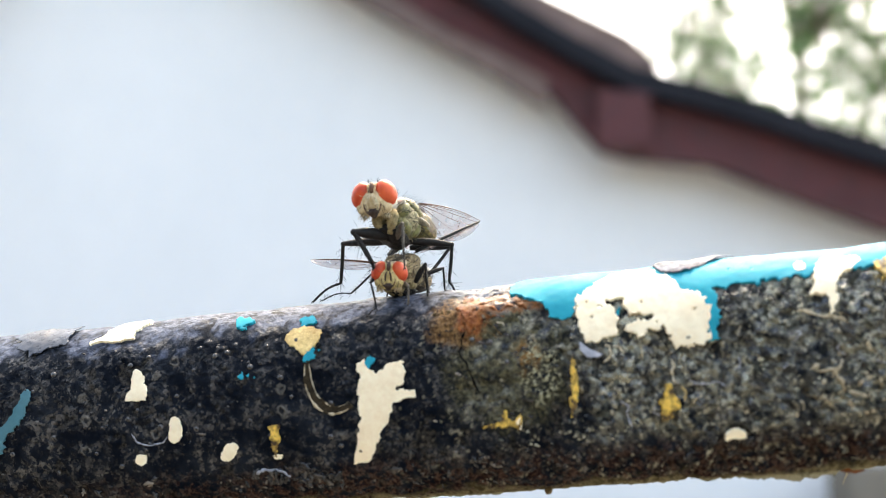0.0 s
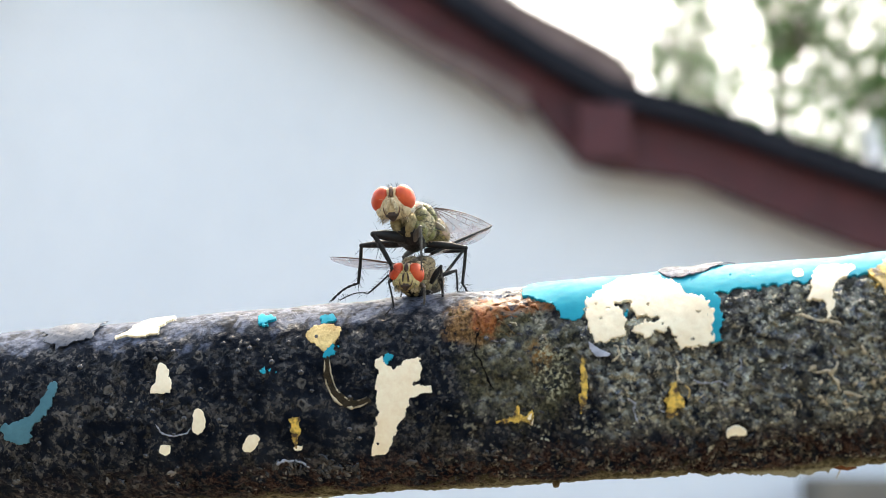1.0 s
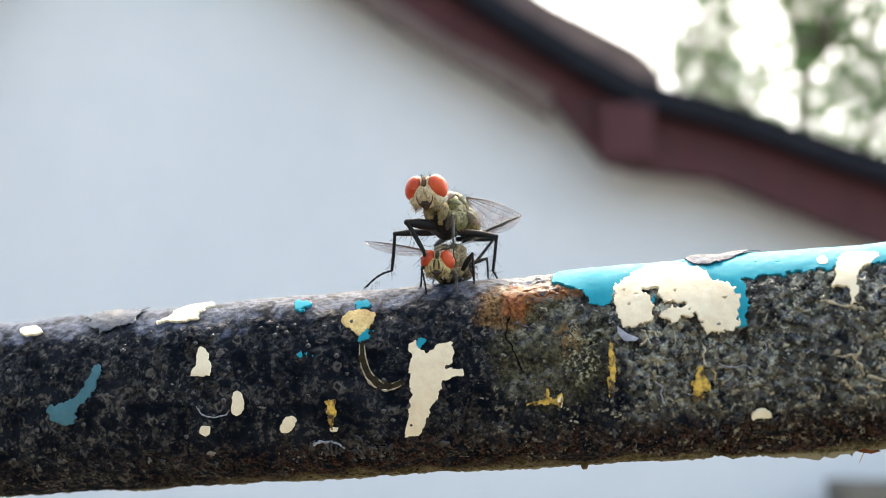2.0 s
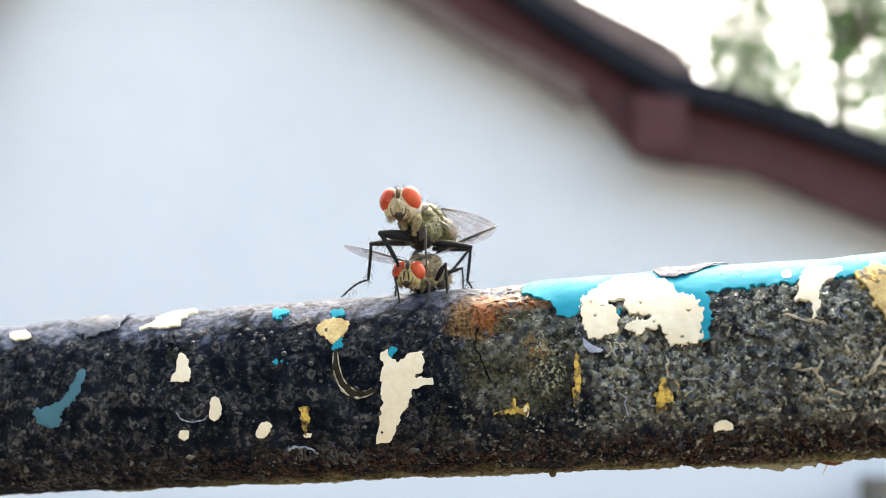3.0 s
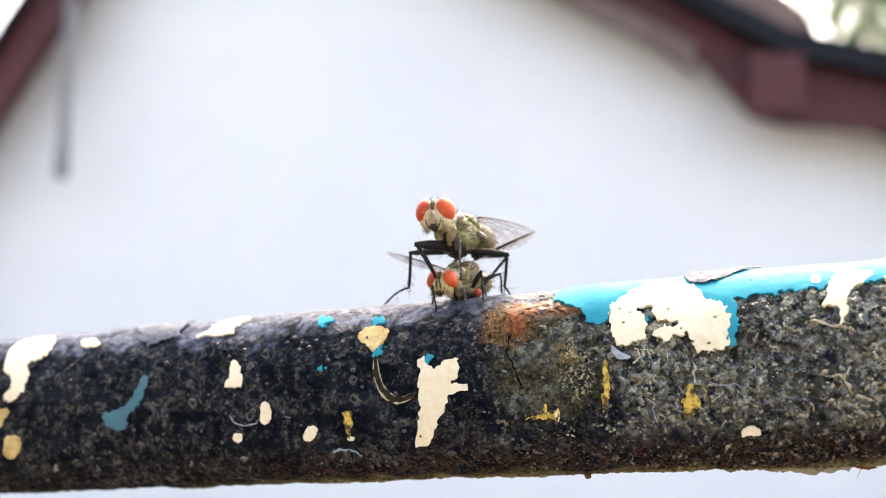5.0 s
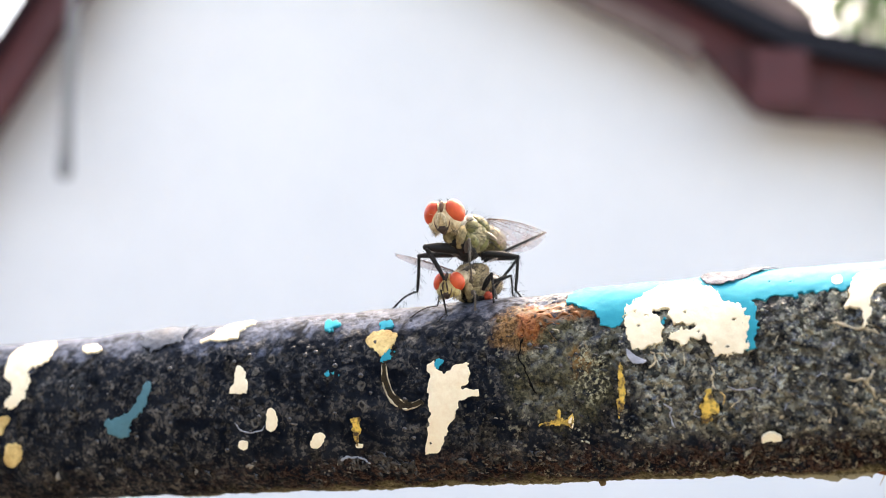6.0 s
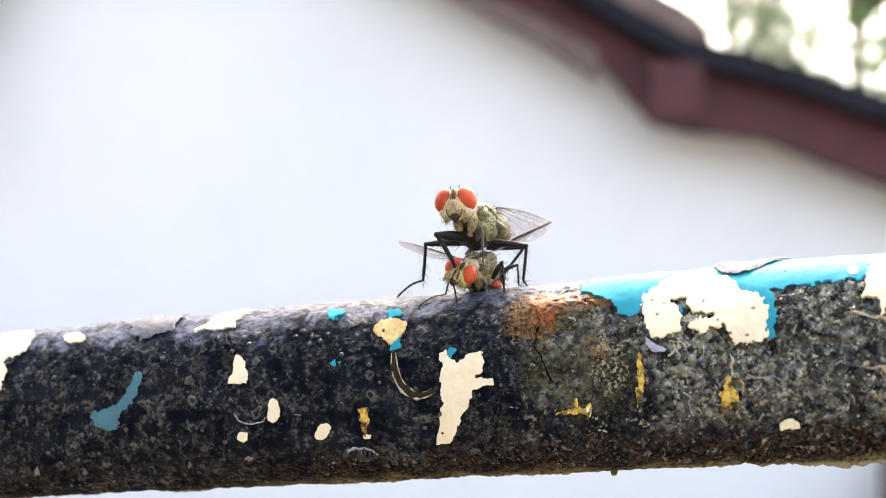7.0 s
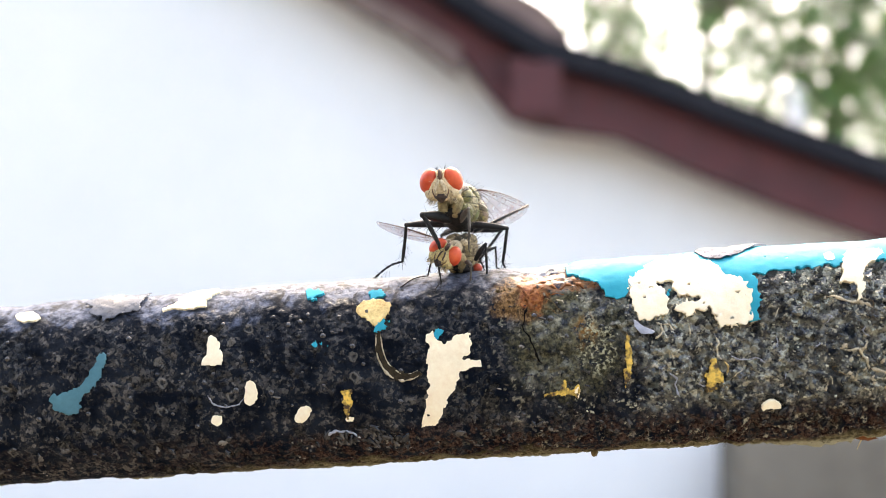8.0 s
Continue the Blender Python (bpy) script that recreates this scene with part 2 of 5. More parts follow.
    link(t, times(iron, 0.85), b.inputs["Metallic"])
    link(t, base, b.inputs["Base Color"])
    top = times(span(t, z, 0.0036, 0.0050), span(t, x, 0.006, 0.002))
    rough = plus(span(t, n4, 0.35, 0.65, 0.14, 0.30), times(layer["flaked"], 0.12), times(layer["sky_sheen"], 0.08), times(top, 0.24), times(span(t, z, -0.0032, -0.0048), 0.4))
    link(t, rough, b.inputs["Roughness"])
    link(t, times(plus(times(span(t, n4, 0.44, 0.60, 0.02, 0.16), span(t, grain_a, 0.3, 0.7, 0.4, 1.0)), times(top, span(t, n4, 0.36, 0.56, 0.06, 0.14)), times(layer["grit_sheen"], span(t, lump_a, 0.30, 0.65), 1.25)), span(t, z, -0.0048, -0.0034, 0.15, 1.0), span(t, stain, 0.0, 1.0, 1.0, 0.5)), b.inputs["Specular IOR Level"])
    b.inputs["Specular Tint"].default_value = (0.90, 0.95, 1.0, 1)
    heavy = plus(times(layer["grit_sheen"], 0.75), span(t, n4, 0.42, 0.60, 0.12, 0.5))
    height = times(span(t, spot(3.4, 3.9, 4.2, 2.0, n1, 1.0), 0.0, 1.0, 1.0, 0.45), plus(times(calc(t, "SUBTRACT", 0.8, lump), heavy, 1.0), times(calc(t, "SUBTRACT", 0.8, grain), heavy, 0.30), times(n2, 0.5), times(rim, 0.5), times(n3, 0.25)), span(t, top, 0.0, 1.0, 1.0, 0.38))
    bumped(t, b, height, 0.9, 0.00017)
    return m


def fly_eye():
    m, t, b = nodes_of("red compound eye")
    v = coords(t)
    w = t.nodes.new("ShaderNodeTexVoronoi")
    w.inputs["Scale"].default_value = 24000
    link(t, v, w.inputs["Vector"])
    n = noise_node(t, v, 900, 3)
    col = ramp(t, n, [(0.35, (0.44, 0.042, 0.014)), (0.65, (0.66, 0.105, 0.036))])
    link(t, col, b.inputs["Base Color"])
    b.inputs["Roughness"].default_value = 0.34
    b.inputs["Specular IOR Level"].default_value = 0.32
    b.inputs["Subsurface Weight"].default_value = 0.15
    b.inputs["Subsurface Radius"].default_value = (0.0004, 0.0001, 0.00005)
    bumped(t, b, w.outputs["Distance"], 0.25, 0.00001)
    return m


def wing_film():
    m, t, b = nodes_of("clear wing membrane")
    out = t.nodes["Material Output"]
    tr = t.nodes.new("ShaderNodeBsdfTransparent")
    tr.inputs[0].default_value = (0.93, 0.92, 0.93, 1)
    mix = t.nodes.new("ShaderNodeMixShader")
    n = noise_node(t, coords(t), 900, 4)
    link(t, span(t, n, 0.3, 0.7, 0.24, 0.42), mix.inputs[0])
    b.inputs["Base Color"].default_value = (0.74, 0.58, 0.54, 1)
    b.inputs["Roughness"].default_value = 0.3
    bumped(t, b, n, 0.3, 0.0001)
    link(t, tr.outputs[0], mix.inputs[1])
    link(t, b.outputs[0], mix.inputs[2])
    link(t, mix.outputs[0], out.inputs[0])
    return m


def thorax_skin(name, dark, light, stripes, gloss=0.08, relief=0.8, spread=0.11):
    """Dusted grey-olive body with dark lengthwise stripes."""
    m, t, b = nodes_of(name)
    v = coords(t)
    sep = t.nodes.new("ShaderNodeSeparateXYZ")
    link(t, v, sep.inputs[0])
    n = noise_node(t, v, 4200, 5, 0.65)
    f = noise_node(t, v, 9000, 4, 0.7)
    col = ramp(t, calc(t, "ADD", calc(t, "MULTIPLY", n, 0.6), calc(t, "MULTIPLY", f, 0.4)), [(0.49 - spread, dark), (0.49 + spread, light)])
    if stripes:
        s = calc(t, "SINE", calc(t, "ADD", calc(t, "MULTIPLY", sep.outputs["X"], stripes), calc(t, "MULTIPLY", n, 1.4)))
        col = blend(t, calc(t, "MULTIPLY", span(t, s, 0.1, 0.7), 0.8), col, (0.05, 0.045, 0.036))
    link(t, col, b.inputs["Base Color"])
    b.inputs["Roughness"].default_value = 0.62 - 0.5 * gloss
    b.inputs["Specular IOR Level"].default_value = gloss
    bumped(t, b, calc(t, "ADD", f, n), relief, 0.00007)
    return m


PAINT = black_paint()
CREAM = surface("cream undercoat paint", (0.86, 0.69, 0.46), (0.97, 0.87, 0.64), 700, (0.45, 0.65), bump=0.35, depth=0.00006)
CYAN = surface("turquoise gloss paint", (0.003, 0.24, 0.33), (0.008, 0.31, 0.40), 400, (0.5, 0.65), bump=0.2, depth=0.00008, spec=0.10)
TEAL = surface("dull teal paint", (0.030, 0.125, 0.165), (0.060, 0.195, 0.240), 600, (0.4, 0.6), depth=0.00005)
OCHRE = surface("ochre primer", (0.045, 0.020, 0.004), (0.78, 0.50, 0.085), 1500, (0.35, 0.6), bump=0.7, depth=0.00012, fine=3, spread=0.07)
TAN = surface("tan yellow primer", (0.36, 0.20, 0.045), (0.84, 0.64, 0.27), 900, (0.45, 0.65), bump=0.5, depth=0.0001)
RUST = surface("orange rust", (0.08, 0.024, 0.009), (0.25, 0.095, 0.034), 1500, (0.6, 0.85), bump=0.7, depth=0.00012, fine=3, spec=0.12)
GREYFLAKE = surface("grey paint flake", (0.20, 0.21, 0.24), (0.36, 0.37, 0.42), 1200, (0.3, 0.5), depth=0.00005)
FILM = surface("lifted grey paint film", (0.012, 0.015, 0.021), (0.075, 0.088, 0.115), 500, (0.25, 0.4), spec=0.3, depth=0.00008)
DARKFLAKE = surface("curled black paint", (0.020, 0.023, 0.030), (0.24, 0.26, 0.31), 1500, (0.5, 0.7), spec=0.08, bump=0.6, depth=0.0001)
CRUST = surface("brown dirt crust", (0.05, 0.032, 0.014), (0.20, 0.14, 0.065), 900, (0.7, 0.9), bump=0.8, depth=0.00015, fine=4, spec=0.15)
DARKCRUST = surface("dark brown crust", (0.004, 0.003, 0.0025), (0.050, 0.036, 0.018), 1400, (0.5, 0.7), bump=0.8, depth=0.00012, fine=3, spec=0.12)
BLISTER = surface("glossy black blister", (0.010, 0.011, 0.014), (0.060, 0.054, 0.050), 2200, (0.15, 0.3), bump=0.4, depth=0.00004, spec=0.7)
CRACK = surface("black crack", (0.004, 0.004, 0.004), (0.008, 0.007, 0.006), 3000, (0.8, 0.9), spec=0.02)
RIDGE = surface("pale paint ridge", (0.26, 0.20, 0.12), (0.66, 0.57, 0.40), 2500, (0.45, 0.6))
EYE = fly_eye()
WING = wing_film()
VEIN = surface("brown wing vein", (0.06, 0.025, 0.018), (0.16, 0.075, 0.05), 3000)
LEG = surface("black leg cuticle", (0.004, 0.004, 0.0045), (0.017, 0.015, 0.014), 4000, (0.4, 0.6), spec=0.22, bump=0.6, depth=0.00003)
BROWNLEG = surface("grey dusted leg cuticle", (0.025, 0.02, 0.016), (0.12, 0.10, 0.08), 3500, (0.4, 0.6), bump=0.3, depth=0.00002)
HAIR = surface("black bristle", (0.006, 0.006, 0.006), (0.02, 0.018, 0.015), 4000, (0.35, 0.5), bump=0)
POLLEN = thorax_skin("cream dusted cuticle", (0.26, 0.185, 0.095), (0.78, 0.67, 0.47), 0, spread=0.20)
FACE = thorax_skin("pale dusted face", (0.42, 0.30, 0.16), (0.80, 0.67, 0.44), 0, spread=0.20)
GOLD = thorax_skin("golden dusted face", (0.32, 0.23, 0.08), (0.74, 0.61, 0.31), 0, spread=0.20)
OLIVE = thorax_skin("olive dusted thorax", (0.030, 0.028, 0.007), (0.22, 0.20, 0.062), 0, 0.45, 0.35)
SEAM = thorax_skin("pale seams between olive plates", (0.05, 0.042, 0.018), (0.50, 0.43, 0.27), 0)
GREYBODY = thorax_skin("grey striped thorax", (0.05, 0.034, 0.020), (0.36, 0.28, 0.165), 3300)
WHITEDUST = thorax_skin("white membrane", (0.50, 0.46, 0.36), (0.82, 0.78, 0.68), 0)
TANHAIR = surface("tan hair", (0.30, 0.22, 0.11), (0.66, 0.56, 0.38), 3000, (0.5, 0.7), bump=0)
HIP = thorax_skin("tan dusted hip", (0.07, 0.05, 0.025), (0.46, 0.37, 0.20), 0, spread=0.20)
BROWNSKIN = surface("brown cuticle", (0.06, 0.025, 0.015), (0.18, 0.09, 0.05), 3000, (0.45, 0.6))
DARKSKIN = surface("dark brown cuticle", (0.02, 0.010, 0.006), (0.07, 0.035, 0.022), 3000, (0.35, 0.55))
REDSKIN = surface("reddish cuticle", (0.40, 0.04, 0.02), (0.62, 0.10, 0.04), 3000, (0.4, 0.6))
PLASTER = surface("white plaster", (0.76, 0.77, 0.78), (0.84, 0.84, 0.84), 1.3, (0.8, 0.9), bump=0.2, depth=0.004, fine=20)
MAROON = surface("maroon painted timber", (0.050, 0.008, 0.010), (0.095, 0.017, 0.020), 6, (0.55, 0.75), bump=0.3, depth=0.004)
BROWNWOOD = surface("brown timber", (0.10, 0.06, 0.05), (0.20, 0.13, 0.11), 6, (0.5, 0.7), bump=0.3, depth=0.004)
BLACKSHEET = surface("black roof edging", (0.005, 0.006, 0.010), (0.016, 0.016, 0.022), 5, (0.5, 0.7), bump=0.2, depth=0.003, spec=0.15)
TILE = surface("grey roof tile", (0.10, 0.09, 0.09), (0.22, 0.19, 0.18), 4, (0.6, 0.8), bump=0.4, depth=0.006)
CONCRETE = surface("mossy concrete", (0.10, 0.085, 0.065), (0.21, 0.185, 0.15), 3, (0.7, 0.9), bump=0.5, depth=0.008)
# unseen ground, its tone chosen for the light it bounces onto the rail
EARTH = surface("pale trodden earth", (0.075, 0.072, 0.066), (0.15, 0.145, 0.13), 1.5, (0.85, 0.95), bump=0.6, depth=0.02)
LEAF = surface("green leaf", (0.055, 0.12, 0.026), (0.13, 0.24, 0.07), 3, (0.4, 0.6), bump=0.2, depth=0.004)
BARK = surface("grey bark", (0.10, 0.085, 0.07), (0.26, 0.23, 0.20), 8, (0.8, 0.9), bump=0.7, depth=0.01)
WHITEPOST = surface("whitewashed wood", (0.55, 0.55, 0.55), (0.75, 0.75, 0.74), 5, (0.6, 0.8))
DARKWALL = surface("dark light-blocking wall", (0.03, 0.028, 0.025), (0.08, 0.07, 0.06), 2, (0.7, 0.9), bump=0.4, depth=0.01)
CABLE = surface("grey cable", (0.16, 0.16, 0.165), (0.26, 0.26, 0.26), 20, (0.5, 0.6))


# ---- ground ----
def ground():
    n = 60
    g = np.sign(np.linspace(-1, 1, n)) * np.abs(np.linspace(-1, 1, n)) ** 3 * 600
    v = [(x, y + 3, 0.02 * math.sin(x * 1.3) * math.cos(y) if abs(x) + abs(y) > 3 else 0.0) for y in g for x in g]
    f = [(j * n + i, j * n + i + 1, (j + 1) * n + i + 1, (j + 1) * n + i) for j in range(n - 1) for i in range(n - 1)]
    tagged(part("ground", (v, f), EARTH, unit=1), "unseen ground of the yard, toned for bounced light", "ground", kind="structure")


ground()


# ---- the house behind: gable wall, curved roof edge, purlin end ----
def board(points, tall, thick, y, mat, name, parent, label=""):
    """A board along a bent line in the plane y: points are (x, z) of its top edge."""
    p = np.asarray(points, float)
    v, f = [], []
    talls = np.broadcast_to(tall, (len(p),))
    for (x, z), high in zip(p, talls):
        for dy, dz in ((0, 0), (thick, 0), (thick, -high), (0, -high)):
            v.append((x, y + dy, z + dz))
    for k in range(len(p) - 1):
        for i in range(4):
            a, b = k * 4 + i, k * 4 + (i + 1) % 4
            f.append((a, b, b + 4, a + 4))
    f += [(3, 2, 1, 0), tuple(len(v) - 4 + i for i in range(4))]
    return part(name, (v, f), mat, parent, label, smooth=False, unit=1)


def house():
    h = new("house")
    tagged(h, "white plastered house with a maroon timber roof edge", "house")
    # gable wall, a solid slab whose top follows the roof
    line = [(-6.0, 0.9), (-3.2, 1.95), (-1.95, 3.75), (-1.2, 3.95), (-0.35, 3.30), (0.3, 2.87), (0.6, 2.62), (0.9, 2.45), (1.95, 2.07), (3.4, 1.60)]
    v, f = [], []
    for x, z in line:
        for yy in (4.86, 5.06):
            v += [(x * 1.024, yy, 0), (x * 1.024, yy, 1.2 + (z - 1.2) * 1.024)]
    for k in range(len(line) - 1):
        a = k * 4
        f += [(a, a + 4, a + 5, a + 1), (a + 2, a + 3, a + 7, a + 6), (a + 1, a + 5, a + 7, a + 3), (a, a + 2, a + 6, a + 4)]
    f += [(0, 1, 3, 2), tuple(len(v) - 4 + i for i in (0, 2, 3, 1))]
    part("wall", (v, f), PLASTER, h, smooth=False, unit=1)
    upper = [(-1.25, 4.03), (-0.35, 3.39), (0.29, 2.95), (0.55, 2.79), (0.83, 2.635), (1.2, 2.54), (1.45, 2.455), (1.71, 2.365), (1.96, 2.285), (2.42, 2.14), (3.6, 1.76)]
    board(upper, 0.105, 0.24, 4.50, BLACKSHEET, "roof_edging", h, "black weathered roof edging")
    board([(0.70, 2.595), (0.83, 2.53), (1.2, 2.435), (1.45, 2.35), (1.71, 2.26), (1.96, 2.18), (2.42, 2.035), (3.6, 1.655)], (0.30, 0.27, 0.21, 0.23, 0.24, 0.25, 0.25, 0.25), 0.10, 4.60, MAROON, "bargeboard", h)
    board([(-1.25, 3.92), (-0.35, 3.285), (0.2, 2.905), (0.44, 2.75), (0.70, 2.595)], (0.26, 0.22, 0.15, 0.14, 0.30), 0.08, 4.62, MAROON, "bargeboard", h)
    board([(-1.25, 3.68), (-0.35, 3.08), (0.03, 2.83), (0.2, 2.755), (0.46, 2.61)], (0.12, 0.11, 0.08, 0.09, 0.12), 0.08, 4.61, BROWNWOOD, "soffit_board", h, "lighter brown soffit board")
    board([(-1.25, 4.20), (-0.35, 3.54), (0.45, 2.99), (0.67, 2.88), (0.84, 2.79), (0.95, 2.665)], (0.165, 0.145, 0.13, 0.15, 0.15, 0.06), 0.16, 4.56, BROWNWOOD, "verge_tile", h, "weathered pinkish-brown verge tiles")
    part("purlin", box((0.672, 4.50, 2.275), (0.90, 4.59, 2.53), 0.015), MAROON, h, "maroon purlin end", smooth=False, unit=1)
    # other slope of the roof
    left = [(-3.70, 1.0), (-2.95, 2.35), (-2.41, 3.2), (-1.90, 3.95)]
    board(left, 0.30, 0.10, 4.6, MAROON, "bargeboard", h)
    board([(x, z + 0.06) for x, z in left], 0.055, 0.2, 4.54, BLACKSHEET, "roof_edging", h)
    # the two roof planes behind their edges
    for edge in (upper, left + [(-1.25, 4.02)]):
        v, f = [], []
        for x, z in edge:
            v += [(x, 4.745, z - 0.06), (x, 8.0, z - 0.06), (x, 8.0, z - 0.01), (x, 4.745, z - 0.01)]
        for k in range(len(edge) - 1):
            for i in range(4):
                a, b = k * 4 + i, k * 4 + (i + 1) % 4
                f.append((a, b, b + 4, a + 4))
        part("roof", (v, f), TILE, h, smooth=False, unit=1)
    return h


house()


def light_block():
    """Unseen wall added behind the camera to darken reflections on the rail."""
    # ends at x -0.2 so the rail's right end still reflects open sky
    w = part("unseen_wall", box((-6, -2.7, 0), (-0.2, -2.5, 3.0), 0.01), DARKWALL, unit=1, smooth=False)
    tagged(w, "unseen dark wall added to darken the rail's reflections", "wall", kind="structure")


light_block()


def hanging_cable():
    c = new("hanging_cable")
    tagged(c, "thin grey cable with a lamp socket hanging under the eave", "cable")
    line = [(-2.43 + 0.004 * math.sin(k), 4.62, 2.95 - 0.1 * k) for k in range(9)]
    part("cord", tube(line, 0.027, 8), CABLE, c, unit=1)
    part("socket", tube([(-2.43, 4.62, 2.18), (-2.43, 4.62, 2.15), (-2.43, 4.62, 2.05), (-2.43, 4.62, 2.03)], [0.02, 0.034, 0.036, 0.02], 12), CABLE, c, "grey lamp socket", unit=1)


hanging_cable()


def low_wall():
    w = part("garden_wall", box((1.66, 4.50, 0), (3.6, 4.73, 0.93), 0.02), CONCRETE, unit=1, smooth=False)
    tagged(w, "low mossy grey concrete wall beside the house", "wall", kind="structure")


low_wall()


# ---- trees beyond the roof ----
def tree(x, y, height, spread, seed, leaves):
    rng = np.random.RandomState(seed)
    root = new("tree")
    root.location = (x, y, 0)
    tagged(root, "broad green leafy tree behind the house", "tree", "trees behind the house")
    trunk = [(0, 0, -0.1), (0.08, 0.02, height * 0.25), (-0.05, 0.05, height * 0.5), (0.05, 0, height * 0.85)]
    geos = [tube(smooth_line(trunk, 5), [0.2, 0.15, 0.1, 0.04], 9)]
    tips = []
    for k in range(11):
        z = height * rng.uniform(0.3, 0.8)
        a = rng.uniform(0, 6.28)
        r = spread * rng.uniform(0.5, 1.0)
        tip = np.array([math.cos(a) * r, math.sin(a) * r, z + height * rng.uniform(0.08, 0.25)])
        mid = np.array([math.cos(a) * r * 0.45, math.sin(a) * r * 0.45, z + height * 0.06])
        geos.append(tube(smooth_line([(0, 0, z - 0.2), mid, tip], 4), [0.06, 0.04, 0.012], 6))
        tips += [mid, tip, (mid + tip) / 2]
    part("trunk", merge(*geos), BARK, root, unit=1)
    v, f = [], []
    for k in range(leaves):
        c = np.array(tips[rng.randint(len(tips))]) + rng.normal(size=3) * spread * 0.2
        u = rng.normal(size=3)
        u /= np.linalg.norm(u)
        w = np.cross(u, rng.normal(size=3))
        w /= np.linalg.norm(w)
        s = rng.uniform(0.06, 0.12)
        n = len(v)
        v += [c - u * s, c + w * s * 0.4 + np.cross(u, w) * s * 0.1, c + u * s, c - w * s * 0.4 + np.cross(u, w) * s * 0.1]
        f += [(n, n + 1, n + 2), (n, n + 2, n + 3)]
    part("crown", (v, f), LEAF, root, unit=1)


tree(5.0, 10.5, 6.4, 1.7, 3, 3000)
tree(7.0, 11.5, 7.4, 2.0, 5, 4200)
tree(3.6, 10.4, 6.2, 1.4, 9, 1800)
tree(2.8, 12.5, 6.9, 1.5, 12, 1900)


def white_post():
    p = part("white_post", tube([(4.0, 9.2, 0), (4.0, 9.2, 2), (4.01, 9.2, 3.75)], [0.09, 0.08, 0.07], 12), WHITEPOST, unit=1)
    tagged(p, "whitewashed wooden post in the garden", "post")


white_post()

# ---- the iron rail ----
DEEP, TALL, SQUARE = 5.2, 5.9, 2.6
U = Vector((1, -0.2019, 0.085)).normalized()
V = (Vector((0, 0, 1)) - U * U.z).normalized()
FRONT = U.cross(V)
RAIL_AT = Vector((0, 0.0592 + DEEP * MM, 1.2004))
RAIL = Matrix((( U.x, -FRONT.x, V.x, RAIL_AT.x), (U.y, -FRONT.y, V.y, RAIL_AT.y), (U.z, -FRONT.z, V.z, RAIL_AT.z), (0, 0, 0, 1)))
_th = np.linspace(-math.pi, math.pi, 3601)


def section(t):
    c, s = np.cos(t), np.sin(t)
    return DEEP * np.sign(c) * np.abs(c) ** (2 / SQUARE), TALL * np.sign(s) * np.abs(s) ** (2 / SQUARE)


_f, _v = section(_th)
_len = np.r_[0, np.cumsum(np.hypot(np.diff(_f), np.diff(_v)))]
_len -= np.interp(0, _th, _len)
GIRTH = _len[-1] - _len[0]


def step01(x, a, b):
    x = np.clip((x - a) / (b - a), 0, 1)
    return x * x * (3 - 2 * x)


def layers(s, w):
    """Where the top coat has flaked, where the next coat has, where crumbs cling, and where sheen is painted."""
    p = np.stack([s, w, s * 0 + 0.5], 1)
    worn = -0.16 + 0.12 * step01(s, -8, 4) + 0.24 * step01(s, 4, 17) + 0.10 * step01(-w, 2.6, 4.2) - 0.5 * step01(w, 3.4, 4.8) * (1 - step01(s, 3, 6)) + 0.25 * fbm(p * 0.16 + 60, 2)
    a = step01(fbm(p * np.array([1.0, 0.8, 1]) + 9, 4, 0.6) + worn, 0.34, 0.44)
    b = step01(fbm(p * 2.1 + 21, 3, 0.6) + worn, 0.42, 0.52) * (0.4 + 0.6 * a)
    c = step01(fbm(p * 3.6 + 33, 2, 0.6) + 0.7 * worn, 0.62, 0.74)
    # the gap round s -1.2 paints contact shade beneath the lower fly
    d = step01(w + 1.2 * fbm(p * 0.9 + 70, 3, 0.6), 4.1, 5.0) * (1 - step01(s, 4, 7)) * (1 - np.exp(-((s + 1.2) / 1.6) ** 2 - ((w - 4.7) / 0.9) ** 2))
    # grit and the sheen painted with it grow towards the right end
    e = step01(s + 9 * fbm(p * 0.3 + 80, 3), 6, 21) * step01(w, -4.0, -2.6)
    b, c = b * (0.35 + 0.65 * step01(s, -2, 8)), c * step01(s, -6, 8)
    return a, b, c, d, e


